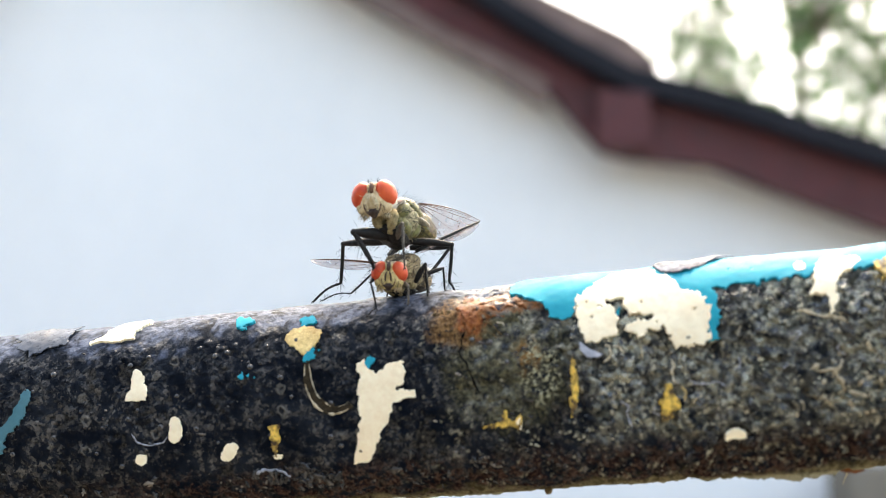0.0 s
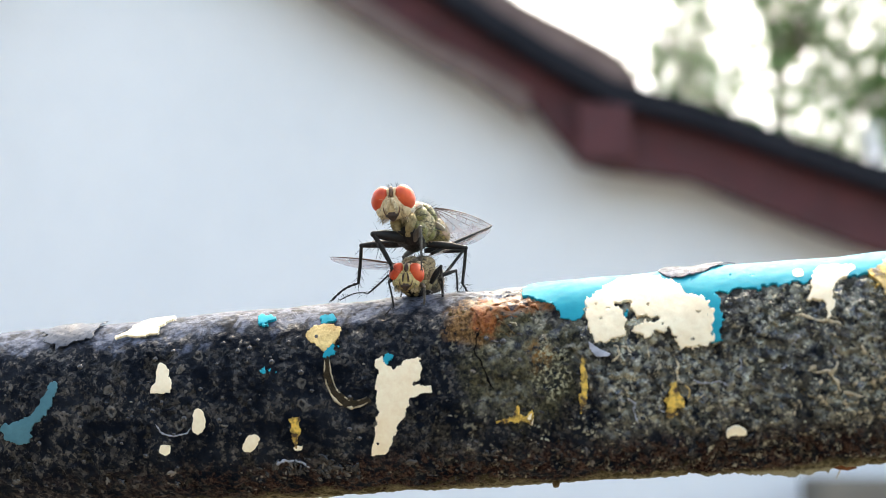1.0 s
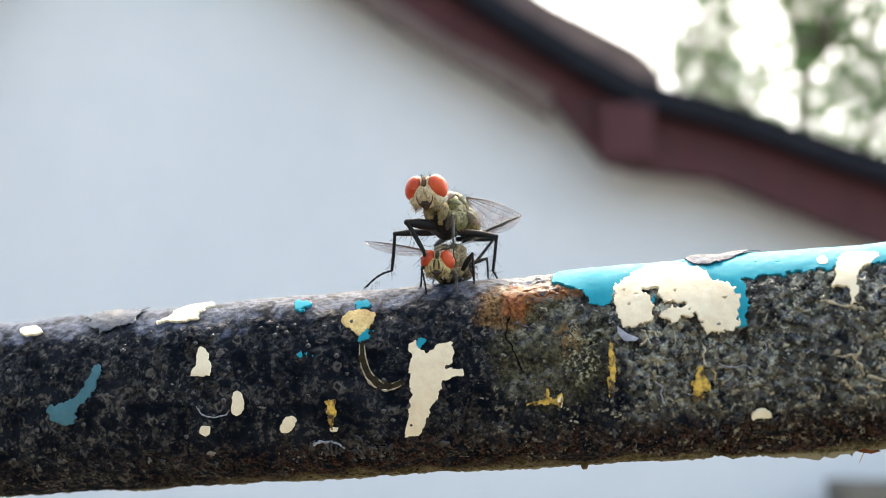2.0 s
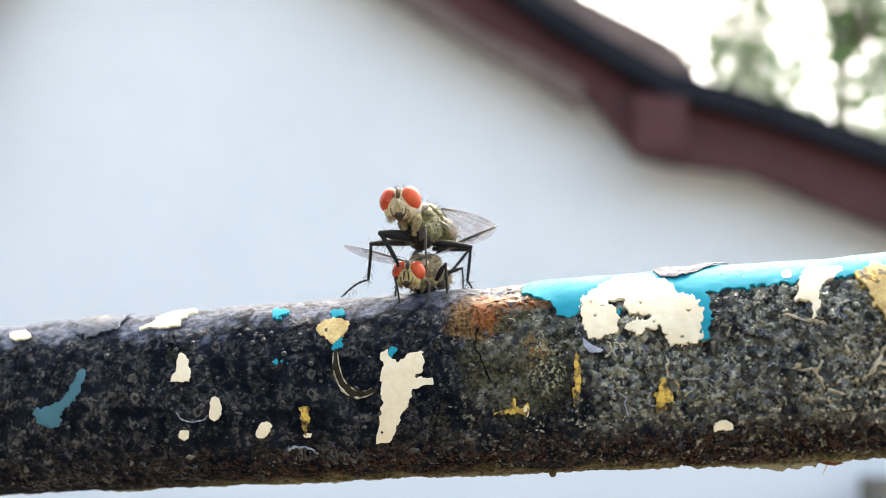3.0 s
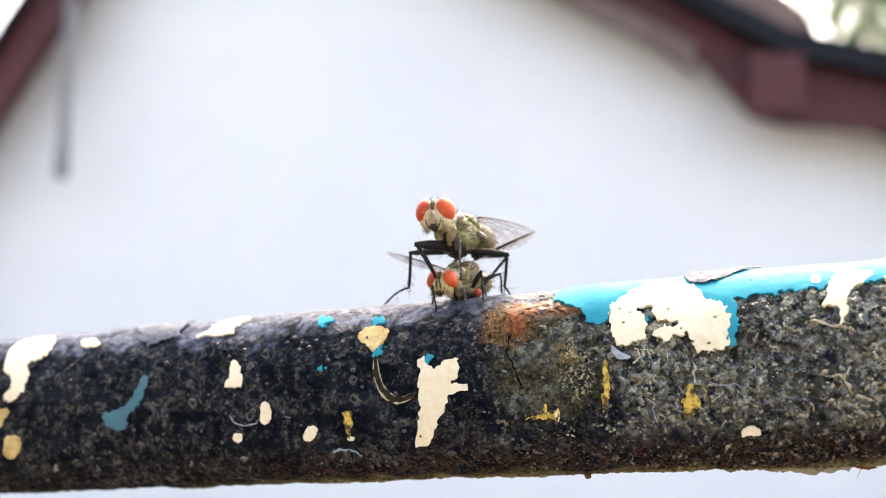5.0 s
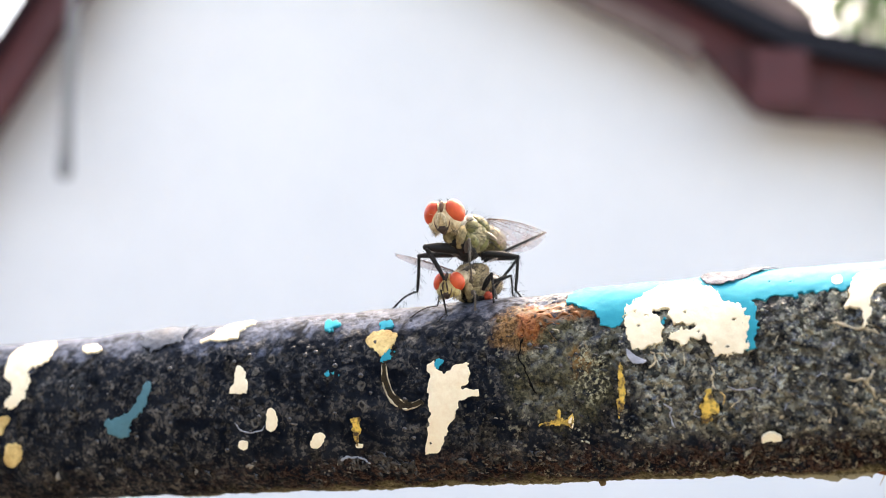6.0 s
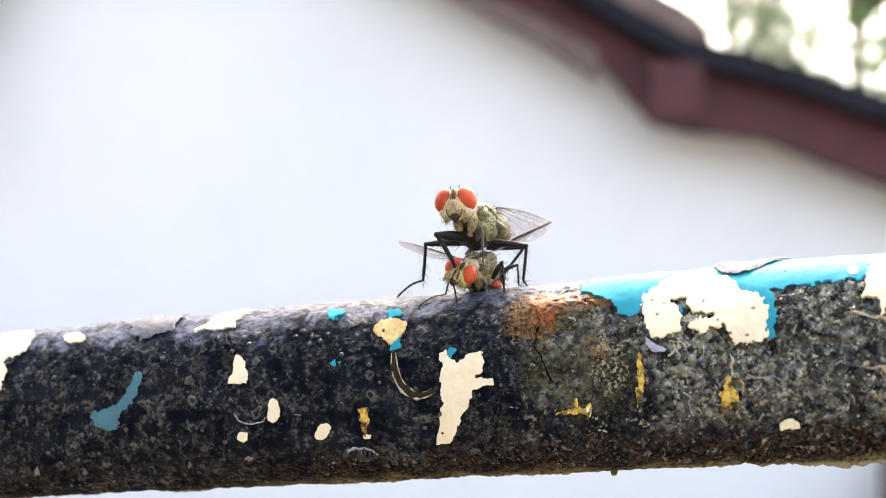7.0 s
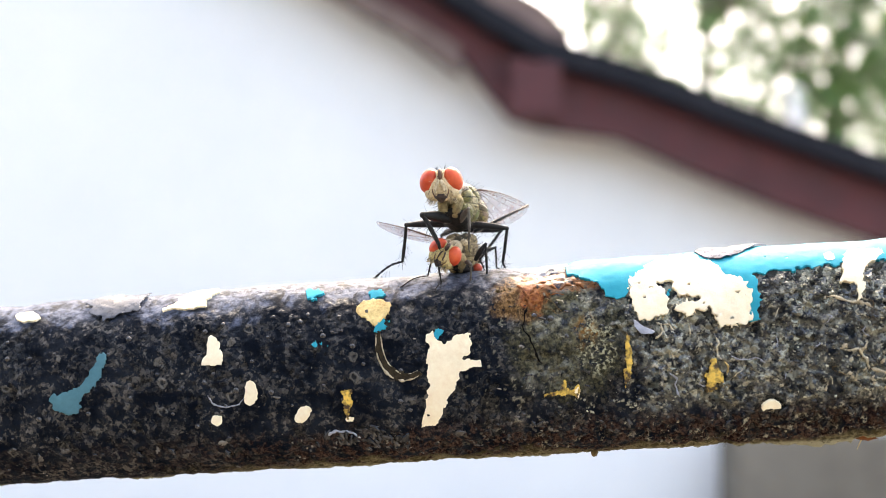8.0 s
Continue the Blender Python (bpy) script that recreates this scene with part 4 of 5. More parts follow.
    patch("dirt_film", arc + inner, DARKCRUST, "brown crust between two wrinkles", 0.0, 0.1, 0.07, seed=71)
    ridge("paint_ridge", arc, RIDGE, 0.065, 0.06, "pale curved wrinkle in the paint", wob=0.03, seed=4)
    ridge("paint_ridge", inner, RIDGE, 0.04, 0.05, wob=0.05, seed=14)
    ridge("paint_ridge", [(19.94, 2.55), (21.15, 2.18), (21.98, 2.09), (22.47, 1.68)], RIDGE, 0.08, 0.03, seed=5)
    ridge("paint_ridge", [(20.35, -0.6), (21.45, -0.69), (21.8, -1.22), (22.01, -1.81), (23.34, -2.16)], RIDGE, 0.10, 0.03, seed=6)
    ridge("paint_ridge", [(21.45, -0.69), (21.74, -0.58), (22.0, -0.11)], RIDGE, 0.08, 0.03, seed=7)
    ridge("paint_ridge", [(-17.3, -0.9), (-17.1, -1.4), (-16.4, -1.72), (-15.6, -1.6), (-15.1, -1.2)], GREYFLAKE, 0.05, 0.03, seed=8)
    ridge("paint_ridge", [(-10.44, -3.81), (-9.64, -3.59), (-8.99, -3.71), (-8.23, -4.07)], GREYFLAKE, 0.09, 0.04, seed=9)
    ridge("crack", [(2.55, 3.2), (2.3, 2.6), (2.26, 1.79), (2.6, 1.13), (2.9, 0.18), (3.1, -0.35)], CRACK, 0.06, 0.035, "dark crack in the paint", seed=2)
    rng = np.random.RandomState(5)
    geos = []
    for k in range(170):
        s, w = 25.5 + 2.6 * rng.normal(), -1.8 + 0.9 * rng.normal()
        geos.append(moved(ellipsoid((0, 0, 0), np.array((0.15, 0.12, 0.10)) * rng.uniform(0.3, 1.2), turn(0, rng.uniform(0, 180), 0), 9, 7, 0.55, 4.0), None, on_rail(s, w, -0.03)[0]))
    tagged(part("blistered_crust", merge(*geos), RIDGE, rail_ob, "cluster of pale paint blisters"), kind="stuff")
    # closed and burst blisters scattered over the black paint
    for k in range(70):
        s, w = rng.uniform(-33, 6), rng.uniform(-3.6, 3.8)
        if -4.6 < s < -0.4 and w < 2.2:
            continue
        q, up = on_rail(s, w, -0.02)[0], on_rail(s, w, 0.98)[0]
        r = rng.uniform(0.09, 0.20)
        axis = Vector(up - q).to_track_quat("Z", "Y").to_matrix()
        part("blister", moved(ellipsoid((0, 0, 0), (r, r * rng.uniform(0.7, 1.1), r * 0.55), None, 12, 8, 0.12, 3.0), axis, q), BLISTER, rail_ob)
    # crumbs of dirt hanging under the rail
    part("dirt_crumb", moved(ellipsoid((0, 0, 0), (0.22, 0.2, 0.24), None, 12, 8, 0.25, 2.0), None, on_rail(5.9, -7.7, 0.15)[0]), CRUST, rail_ob)
    part("dirt_crumb", moved(ellipsoid((0, 0, 0), (0.7, 0.4, 0.22), turn(0, 12, 0), 14, 8, 0.25, 2.0), None, on_rail(22.2, -8.0, 0.05)[0]), RUST, rail_ob, "orange rust crumb")
    geos = []
    for k in range(150):
        s = rng.uniform(-34, 26) if k > 95 else rng.normal(-7.5, 1.5)
        w = rng.normal(-4.3, 0.35)
        geos.append(moved(ellipsoid((0, 0, 0), np.array((0.24, 0.2, 0.17)) * (0.25 + rng.rand() ** 2), turn(0, rng.uniform(-90, 90), 0), 10, 8, 0.7, 5.0), None, on_rail(s, w, -0.05)[0]))
    tagged(part("dirt_crust", merge(*geos), BLACKCRUMB, rail_ob, "lumpy brown dirt along the lower edge"), kind="stuff")
    q = on_rail(22.2, -8.1, 0.1)[0]
    part("fibre", tube(smooth_line([q, q + [-0.2, 0, -0.3], q + [-0.45, 0, -0.75]], 4), [0.04, 0.03, 0.012], 5), TAN, rail_ob)


def paint_crumbs():
    """Blisters and crumbs strewn over the front of the rail."""
    rng = np.random.RandomState(77)
    made = {False: ([], []), True: ([], [])}
    count = 7500
    S, W = rng.uniform(-36, 27, count), rng.uniform(-6.2, 4.2, count)
    W = np.where(rng.rand(count) < 0.25, rng.normal(-3.9, 0.7, count), W)
    size = 0.025 + 0.085 * rng.rand(count) ** 3
    # coarser lumps where the paint is most blistered
    more = 6500
    S, W = np.r_[S, rng.uniform(8, 27.5, more)], np.r_[W, rng.uniform(-3.3, 4.1, more)]
    size, count = np.r_[size, 0.022 + 0.085 * rng.rand(more) ** 3], count + more
    clump = fbm(np.stack([S * 0.5, W * 0.7, S * 0], 1), 2)
    low, high = on_rail(S, W, -0.03), on_rail(S, W, 1.0)
    for k in range(count):
        if clump[k] < min(0.15 - 0.04 * (S[k] - 2), 0.42) - 0.25 * (W[k] < -3) + 0.25 * rng.normal() or (S[k] > 5 and W[k] > 4.0) or (-4.2 < S[k] < -0.8 and -3.6 < W[k] < 2) or (8.5 < S[k] < 16 and W[k] > 1.1):
            continue
        vs, fs = made[bool(S[k] + 5 * clump[k] > 7 and W[k] > -3.4)]
        n = len(vs)
        up = high[k] - low[k]
        up /= np.linalg.norm(up)
        a = np.cross(up, (0.3, 0.2, 0.9))
        a /= np.linalg.norm(a)
        b = np.cross(up, a)
        st = rng.uniform(0.5, 2.2)
        h = size[k] * rng.uniform(0.3, 0.9)
        ring = []
        for r, z in ((1.0, 0.0), (0.85, 0.55), (0.45, 0.95)):
            for i in range(7):
                q = 6.2832 * i / 7 + r
                wob = 1 + 0.30 * rng.normal()
                ring.append(low[k] + size[k] * r * wob * (math.cos(q) * a * st + math.sin(q) * b) + up * z * h)
        ring.append(low[k] + up * h * 1.05)
        vs += ring
        for j in range(2):
            for i in range(7):
                fs.append((n + j * 7 + i, n + j * 7 + (i + 1) % 7, n + (j + 1) * 7 + (i + 1) % 7, n + (j + 1) * 7 + i))
        fs += [(n + 14 + i, n + 14 + (i + 1) % 7, n + 21) for i in range(7)]
    for pale, (vs, fs) in made.items():
        ob = part("paint_debris", (np.array(vs), fs), PALECRUMB if pale else BLACKCRUMB, rail_ob, "small blisters and crumbs of old paint")
        ob["kind"] = "stuff"


paint_marks()
paint_crumbs()


# ---- the flies ----
STAGE = np.array([0.0, 60.0, 1200.0])


def frame_of(forward, up=(0, 0, 1)):
    """Axes (right, back, up) of a body that faces forward."""
    b = -np.asarray(forward, float)
    b /= np.linalg.norm(b)
    r = np.cross(b, up)
    r /= np.linalg.norm(r)
    m = np.stack([r, b, np.cross(r, b)], 1)
    return m


def placed(rot, at):
    m = Matrix.Identity(4)
    for i in range(3):
        for j in range(3):
            m[i][j] = rot[i][j]
        m[i][3] = at[i] * MM
    return m


def head(fly, at, rot, k, face, dark_mark, seed):
    """Head with eyes, face, cheeks, feelers, mouth and bristles; k is its width over 2.6 mm."""
    h = part("head", ellipsoid((0, 0.16 * k, 0.02 * k), (1.0 * k, 0.55 * k, 0.95 * k), None, 24, 16, 0.03), POLLEN, fly, at=placed(rot, at))
    pale = face is FACE
    for s in (-1, 1):
        part("eye", ellipsoid((0.72 * s * k, 0.02 * k, 0.32 * k), (0.56 * k, 0.62 * k, 0.76 * k), turn(0, -22 * s, -12 * s), 32, 22), EYE, h, "orange-red compound eye")
        part("cheek", ellipsoid((0.56 * s * k, -0.10 * k, -0.40 * k), (0.46 * k, 0.40 * k, 0.46 * k), turn(0, 26 * s, 0), 22, 16, 0.06, 3.0), face, h, "pale dusted cheek")
        part("brow", ellipsoid((0.17 * s * k, -0.34 * k, 0.44 * k), (0.06 * k, 0.22 * k, 0.52 * k), turn(-14, 10 * s, 0), 14, 10, 0.12, 3.0), face, h, "pale stripe beside the eye")
        part("face_ridge", tube(smooth_line([(0.20 * s * k, -0.62 * k, 0.16 * k), (0.31 * s * k, -0.66 * k, -0.22 * k), (0.27 * s * k, -0.62 * k, -0.62 * k)], 6), [0.05 * k, 0.075 * k, 0.06 * k], 8), POLLEN if pale else face, h, "pale face ridge")
        part("vibrissal_fold", tube(smooth_line([(0.40 * s * k, -0.54 * k, 0.02 * k), (0.48 * s * k, -0.54 * k, -0.34 * k), (0.36 * s * k, -0.58 * k, -0.70 * k)], 6), [0.025 * k, 0.045 * k, 0.03 * k], 6), BROWNSKIN, h, "brown fold of the face")
        part("beard", ellipsoid((0.66 * s * k, 0.10 * k, -0.62 * k), (0.24 * k, 0.32 * k, 0.26 * k), turn(0, 30 * s, 0), 16, 12, 0.14, 4.0), WHITEDUST if pale else POLLEN, h, "white tuft behind the cheek")
        a = np.array([0.08 * s, -0.62, 0.26]) * k
        part("feeler", merge(tube(smooth_line([a, a + np.array([0.05 * s, -0.10, -0.08]) * k, a + np.array([0.11 * s, -0.10, -0.30]) * k, a + np.array([0.12 * s, -0.04, -0.66]) * k], 5), [0.04 * k, 0.10 * k, 0.125 * k, 0.11 * k, 0.05 * k] if pale else [0.035 * k, 0.06 * k, 0.07 * k, 0.05 * k], 9),
             tube(smooth_line([a + np.array([0.06 * s, -0.15, -0.1]) * k, a + np.array([0.3 * s, -0.34, -0.05]) * k, a + np.array([0.55 * s, -0.3, 0.02]) * k], 4), [0.020 * k, 0.014 * k, 0.006 * k], 4)), POLLEN if pale else dark_mark, h, "short drooping feeler")
    part("brow_stripe", ellipsoid((0, -0.32 * k, 0.62 * k), (0.14 * k, 0.28 * k, 0.40 * k), turn(-14, 0, 0), 14, 10, 0.1, 4.0), BROWNSKIN if pale else dark_mark, h, "dark stripe between the eyes")
    part("face", ellipsoid((0, -0.26 * k, -0.24 * k), (0.80 * k, 0.38 * k, 0.72 * k), turn(6, 0, 0), 24, 18, 0.06, 3.0), face, h, "pale dusted face")
    part("mouth", merge(ellipsoid((0, -0.50 * k, -0.70 * k), (0.34 * k, 0.20 * k, 0.17 * k), None, 20, 12, 0.45, 4.0), ellipsoid((0.16 * k, -0.50 * k, -0.60 * k), (0.18 * k, 0.14 * k, 0.12 * k), None, 12, 8, 0.25, 3.0), tube([(0, -0.38 * k, -0.8 * k), (0, -0.40 * k, -0.92 * k), (0, -0.34 * k, -1.0 * k)], [0.26 * k, 0.2 * k, 0.1 * k], 10)), DARKSKIN, h, "dark mouth parts")
    rng = np.random.RandomState(seed)
    roots, ways = [], []
    for s in (-1, 1):
        for z in np.linspace(0.25, 1.0, 7):
            roots.append((0.14 * s * k, (-0.66 + 0.3 * z * z) * k, z * k)), ways.append((-0.3 * s, -0.8, 0.7))
        for z in np.linspace(-0.2, -0.72, 8):
            roots.append((0.34 * s * k, -0.66 * k, z * k)), ways.append((-0.2 * s + rng.normal() * 0.2, -0.9, -0.4))
        for z in range(14):
            a = rng.uniform(-0.9, -0.2)
            roots.append((0.62 * s * k + rng.normal() * 0.1, -0.45 * k, a * k)), ways.append((0.4 * s, -0.5, -0.8))
        for z in range(6):
            roots.append((0.25 * s * k, 0.1 * k, 0.95 * k)), ways.append((rng.normal() * 0.4, 0.2, 1))
    part("bristles", hairs(roots, ways, 0.30 * k, 0.010, 0.3, seed), HAIR, h)
    roots, ways = [], []
    for _ in range(150):
        s = rng.choice([-1, 1])
        roots.append((rng.uniform(0.35, 0.85) * s * k, rng.uniform(-0.3, 0.3) * k, rng.uniform(-0.95, -0.6) * k)), ways.append((0.2 * s + 0.4 * rng.normal(), -0.2 + 0.4 * rng.normal(), -1))
    part("fur", hairs(roots, ways, 0.28 * k, 0.018, 0.3, seed + 3), TANHAIR, h, "pale beard")
    return h


def leg(fly, joints, thick, mat=None, seed=1, base=None, name="leg", pieces=None):
    """Thigh, shin and five-jointed foot through hip, knee, ankle and toe (stage mm)."""
    mat = mat or LEG
    o = np.array(fly["at"]) if base is None else base
    hip, knee, ankle, toe = [np.asarray(j, float) - o for j in joints]
    top = part(name, merge(tube(smooth_line([hip, (hip + knee) / 2 + np.array([0, 0, 0.06]), knee], 6), [thick * 0.7, thick * 1.08, thick * 1.0, thick * 0.55], 10), ellipsoid(knee, [thick * 0.60] * 3, None, 10, 8)), mat, fly)
    shin = part("shin", tube(smooth_line([knee, (knee + ankle) / 2 + np.array([0.02, 0.02, 0]), ankle], 6), [thick * 0.44, thick * 0.46, thick * 0.46, thick * 0.38], 9), mat, top)
    n = 5
    drop = (toe - ankle)
    pts = [ankle + drop * u + np.array([0, 0, 0.10 * math.sin(math.pi * u)]) * np.linalg.norm(drop) for u in np.linspace(0, 1, n + 1)]
    geos = []
    for k in range(n):
        a, b = pts[k], pts[k + 1]
        geos.append(tube([a, a + (b - a) * 0.3, a + (b - a) * 0.85, b], [thick * 0.22, thick * 0.28, thick * 0.36, thick * 0.24], 8))
    way = drop / (np.linalg.norm(drop) + 1e-9)
    side = np.cross(way, (0, 0, 1))
    for s in (-1, 1):
        geos.append(tube(smooth_line([toe, toe + way * 0.12 + side * s * 0.09, toe + way * 0.17 + side * s * 0.10 - np.array([0, 0, 0.08])], 3), [0.03, 0.022, 0.008], 5))
        geos.append(ellipsoid(toe + way * 0.09 + side * s * 0.05, (0.06, 0.06, 0.035), None, 8, 6))
    foot = part("foot", merge(*geos), mat, top)
    rng = np.random.RandomState(seed)
    tufts = []
    for a, b, cnt, out in ((hip, knee, 18, 0.7), (knee, ankle, 20, 0.75), (ankle, toe, 12, 0.9)):
        d = (b - a) / (np.linalg.norm(b - a) + 1e-9)
        roots, ways = [], []
        for u in rng.uniform(0.1, 1.0, cnt):
            r = rng.normal(size=3)
            r -= d * (r @ d)
            r /= np.linalg.norm(r)
            roots.append(a + (b - a) * u + r * thick * 0.5), ways.append(r * out + d * 0.7)
        if b is ankle:
            for k in range(4):
                roots.append(ankle), ways.append(rng.normal(size=3) * 0.6 + (ankle - knee))
        tufts.append(part("bristles", hairs(roots, ways, thick * 2.4, 0.011, 0.15, seed), HAIR, top))
    if pieces is not None:
        pieces += [(shin, tufts[1]), (foot, tufts[2])]
    return top


def wing(fly, base, tip, trail, wide, seed=1, costa=1.0):
    """Membrane with raised veins: base, tip and a place behind the middle, in stage mm."""
    o = np.array(fly["at"])
    base, tip, trail = [np.asarray(p, float) - o for p in (base, tip, trail)]
    x = tip - base
    size = np.linalg.norm(x)
    x /= size
    y = trail - (base + tip) / 2
    y -= x * (y @ x)
    y /= np.linalg.norm(y)
    z = np.cross(x, y)

    def at(u, t):
        lead = -0.10 * math.sin(math.pi * min(1, u * 1.05)) ** 0.7
        rear = wide * (math.sin(math.pi * min(1.0, u * 0.93 + 0.03)) ** 0.62) * (0.72 + 0.42 * u) * (1 if u < 0.98 else 0.7)
        c = lead * size * 0.6 + (rear - lead * size * 0.6) * t
        return base + x * u * size + y * c + z * (0.05 * math.sin(t * 11 + u * 3) * wide * 0.5 + 0.10 * size * u * u * 0.5)

    nu, nv = 30, 12
    v = [at(i / nu, j / nv) for i in range(nu + 1) for j in range(nv + 1)]
    f = [(i * (nv + 1) + j, (i + 1) * (nv + 1) + j, (i + 1) * (nv + 1) + j + 1, i * (nv + 1) + j + 1) for i in range(nu) for j in range(nv)]
    w = part("wing", (v, f), WING, fly, "clear smoky wing with brown veins")
    brown = VEIN if costa == 1.0 else LEG
    for t0, t1, u1, r in ((0.02, 0.0, 1.0, 0.038 * costa), (0.07, 0.06, 0.8, 0.026), (0.12, 0.16, 0.98, 0.026), (0.2, 0.38, 0.97, 0.024), (0.3, 0.72, 0.85, 0.022), (0.4, 0.95, 0.6, 0.02)):
        part("vein", tube([at(u, t0 + (t1 - t0) * (u / u1)) for u in np.linspace(0.02, u1, 14)], [r, r * 0.8, r * 0.45], 5), brown, w)
    part("cross_vein", tube([at(0.55, t) for t in np.linspace(0.13, 0.29, 5)], 0.016, 5), brown, w)
    part("cross_vein", tube([at(0.68 + 0.06 * t, t) for t in np.linspace(0.30, 0.60, 6)], 0.016, 5), brown, w)
    return w


def fly_root(at, label):
    r = new("fly")
    r.matrix_world = placed(np.eye(3), STAGE + np.array(at))
    r["at"] = list(at)
    return tagged(r, label, "fly", "pair of flies")


def trunk_of(fly, at, axes, k, plate, back_mat, seed, hairy=260):
    """Thorax with side plates, shoulder lobes, coxae and bristles."""
    o = np.array(at) - np.array(fly["at"])
    slim = 0.97 if plate is OLIVE else 1.0
    th = part("thorax", ellipsoid((0, 0, 0), (1.08 * k * slim, 1.35 * k * slim, 1.05 * k * slim), None, 28, 20, 0.03), SEAM if plate is OLIVE else back_mat, fly, at=placed(axes, o))
    for s in (-1, 1):
        for c, r, mat in (((0.62, -0.72, 0.05), (0.42, 0.46, 0.56), plate), ((0.86, -0.05, -0.12), (0.30, 0.48, 0.60), plate), ((0.60, -0.35, -0.72), (0.48, 0.60, 0.42), plate), ((0.80, 0.62, -0.25), (0.32, 0.42, 0.5), plate)):
            part("side_plate", ellipsoid((c[0] * 0.82 * s * k, c[1] * 0.88 * k, c[2] * 0.85 * k), np.array(r) * 1.06 * k, turn(0, 14 * s, 0), 24, 16, 0.05, 2.0), mat, th)
        part("shoulder_lobe", ellipsoid((0.52 * s * k, -0.98 * k, 0.48 * k), (0.26 * k, 0.22 * k, 0.24 * k), None, 14, 10, 0.05), WHITEDUST if plate is OLIVE else POLLEN, th, "pale shoulder lobe")
        part("calypter", ellipsoid((1.0 * s * k, 0.75 * k, 0.32 * k), (0.46 * k, 0.42 * k, 0.10 * k), turn(0, 25 * s, 0), 16, 8, 0.08), WHITEDUST, th, "white scale behind the wing")
        part("coxa", tube(smooth_line([(0.36 * s * k, -1.15 * k, -0.20 * k), (0.46 * s * k, -1.22 * k, -0.72 * k), (0.20 * s * k, -0.75 * k, -1.30 * k)], 6), [0.18 * k, 0.30 * k, 0.27 * k, 0.14 * k], 12), HIP, th, "pale front hip joint")
        part("wing_plate", ellipsoid((0.50 * s * k, 0.1 * k, 0.72 * k), (0.52 * k, 0.9 * k, 0.40 * k), turn(0, 24 * s, 0), 20, 14, 0.06, 2.5), back_mat, th)
    part("neck", tube([(0, -1.1 * k, 0.1 * k), (0, -1.45 * k, 0.12 * k), (0, -1.7 * k, 0.14 * k)], [0.55 * k, 0.42 * k, 0.4 * k], 14), WHITEDUST if plate is OLIVE else POLLEN, th, "pale neck")
    part("scutellum", ellipsoid((0, 1.25 * k, 0.62 * k), (0.48 * k, 0.36 * k, 0.25 * k), None, 14, 10, 0.04), back_mat, th)
    part("breast", ellipsoid((0, -0.10 * k, -1.08 * k), (0.80 * k, 1.05 * k, 0.36 * k), None, 20, 14, 0.22, 2.5), LEG, th, "black underside")
    rng = np.random.RandomState(seed)
    roots, ways = [], []
    for _ in range(hairy):
        d = rng.normal(size=3)
        d /= np.linalg.norm(d)
        if d[2] < -0.35:
            continue
        roots.append(d * np.array([1.06, 1.33, 1.03]) * k), ways.append(d + np.array([0, 0.75, 0.2]))
    part("bristles", hairs(roots, ways, 0.60 * k, 0.016, 0.2, seed), HAIR, th)
    roots, ways = [], []
    for _ in range(90):
        s = rng.choice([-1, 1])
        c = np.array([rng.uniform(0.1, 0.9) * s, rng.uniform(-1.2, 0.4), -0.9 + rng.normal() * 0.15]) * k
        roots.append(c), ways.append((0.3 * s, -0.7, -0.5))
    part("bristles", hairs(roots, ways, 0.42 * k, 0.010, 0.3, seed + 1), HAIR, th)
    roots, ways = [], []
    for _ in range(130):
        d = rng.normal(size=3)
        d /= np.linalg.norm(d)
        if d[1] > 0.75:
            continue
        roots.append(d * np.array([1.08, 1.30, 1.08]) * k), ways.append(d + np.array([0, 0.2, -0.7]) + 0.4 * rng.normal(size=3))
    part("fur", hairs(roots, ways, 0.26 * k, 0.013, 0.3, seed + 2), TANHAIR, th, "short tan hair")
    return th


def abdomen(fly, at, axes, r, mat, seed):
    o = np.array(at) - np.array(fly["at"])
    ab = part("abdomen", ellipsoid((0, 0, 0), r, None, 26, 18, 0.025), mat, fly, "grey chequered abdomen", at=placed(axes, o))
    rng = np.random.RandomState(seed)
    roots, ways = [], []
    for _ in range(110):
        d = rng.normal(size=3)
        d /= np.linalg.norm(d)
        roots.append(d * np.array(r)), ways.append(d + np.array([0, 0.9, 0]))
    part("bristles", hairs(roots, ways, 0.4, 0.018, 0.2, seed), HAIR, ab)
    return ab


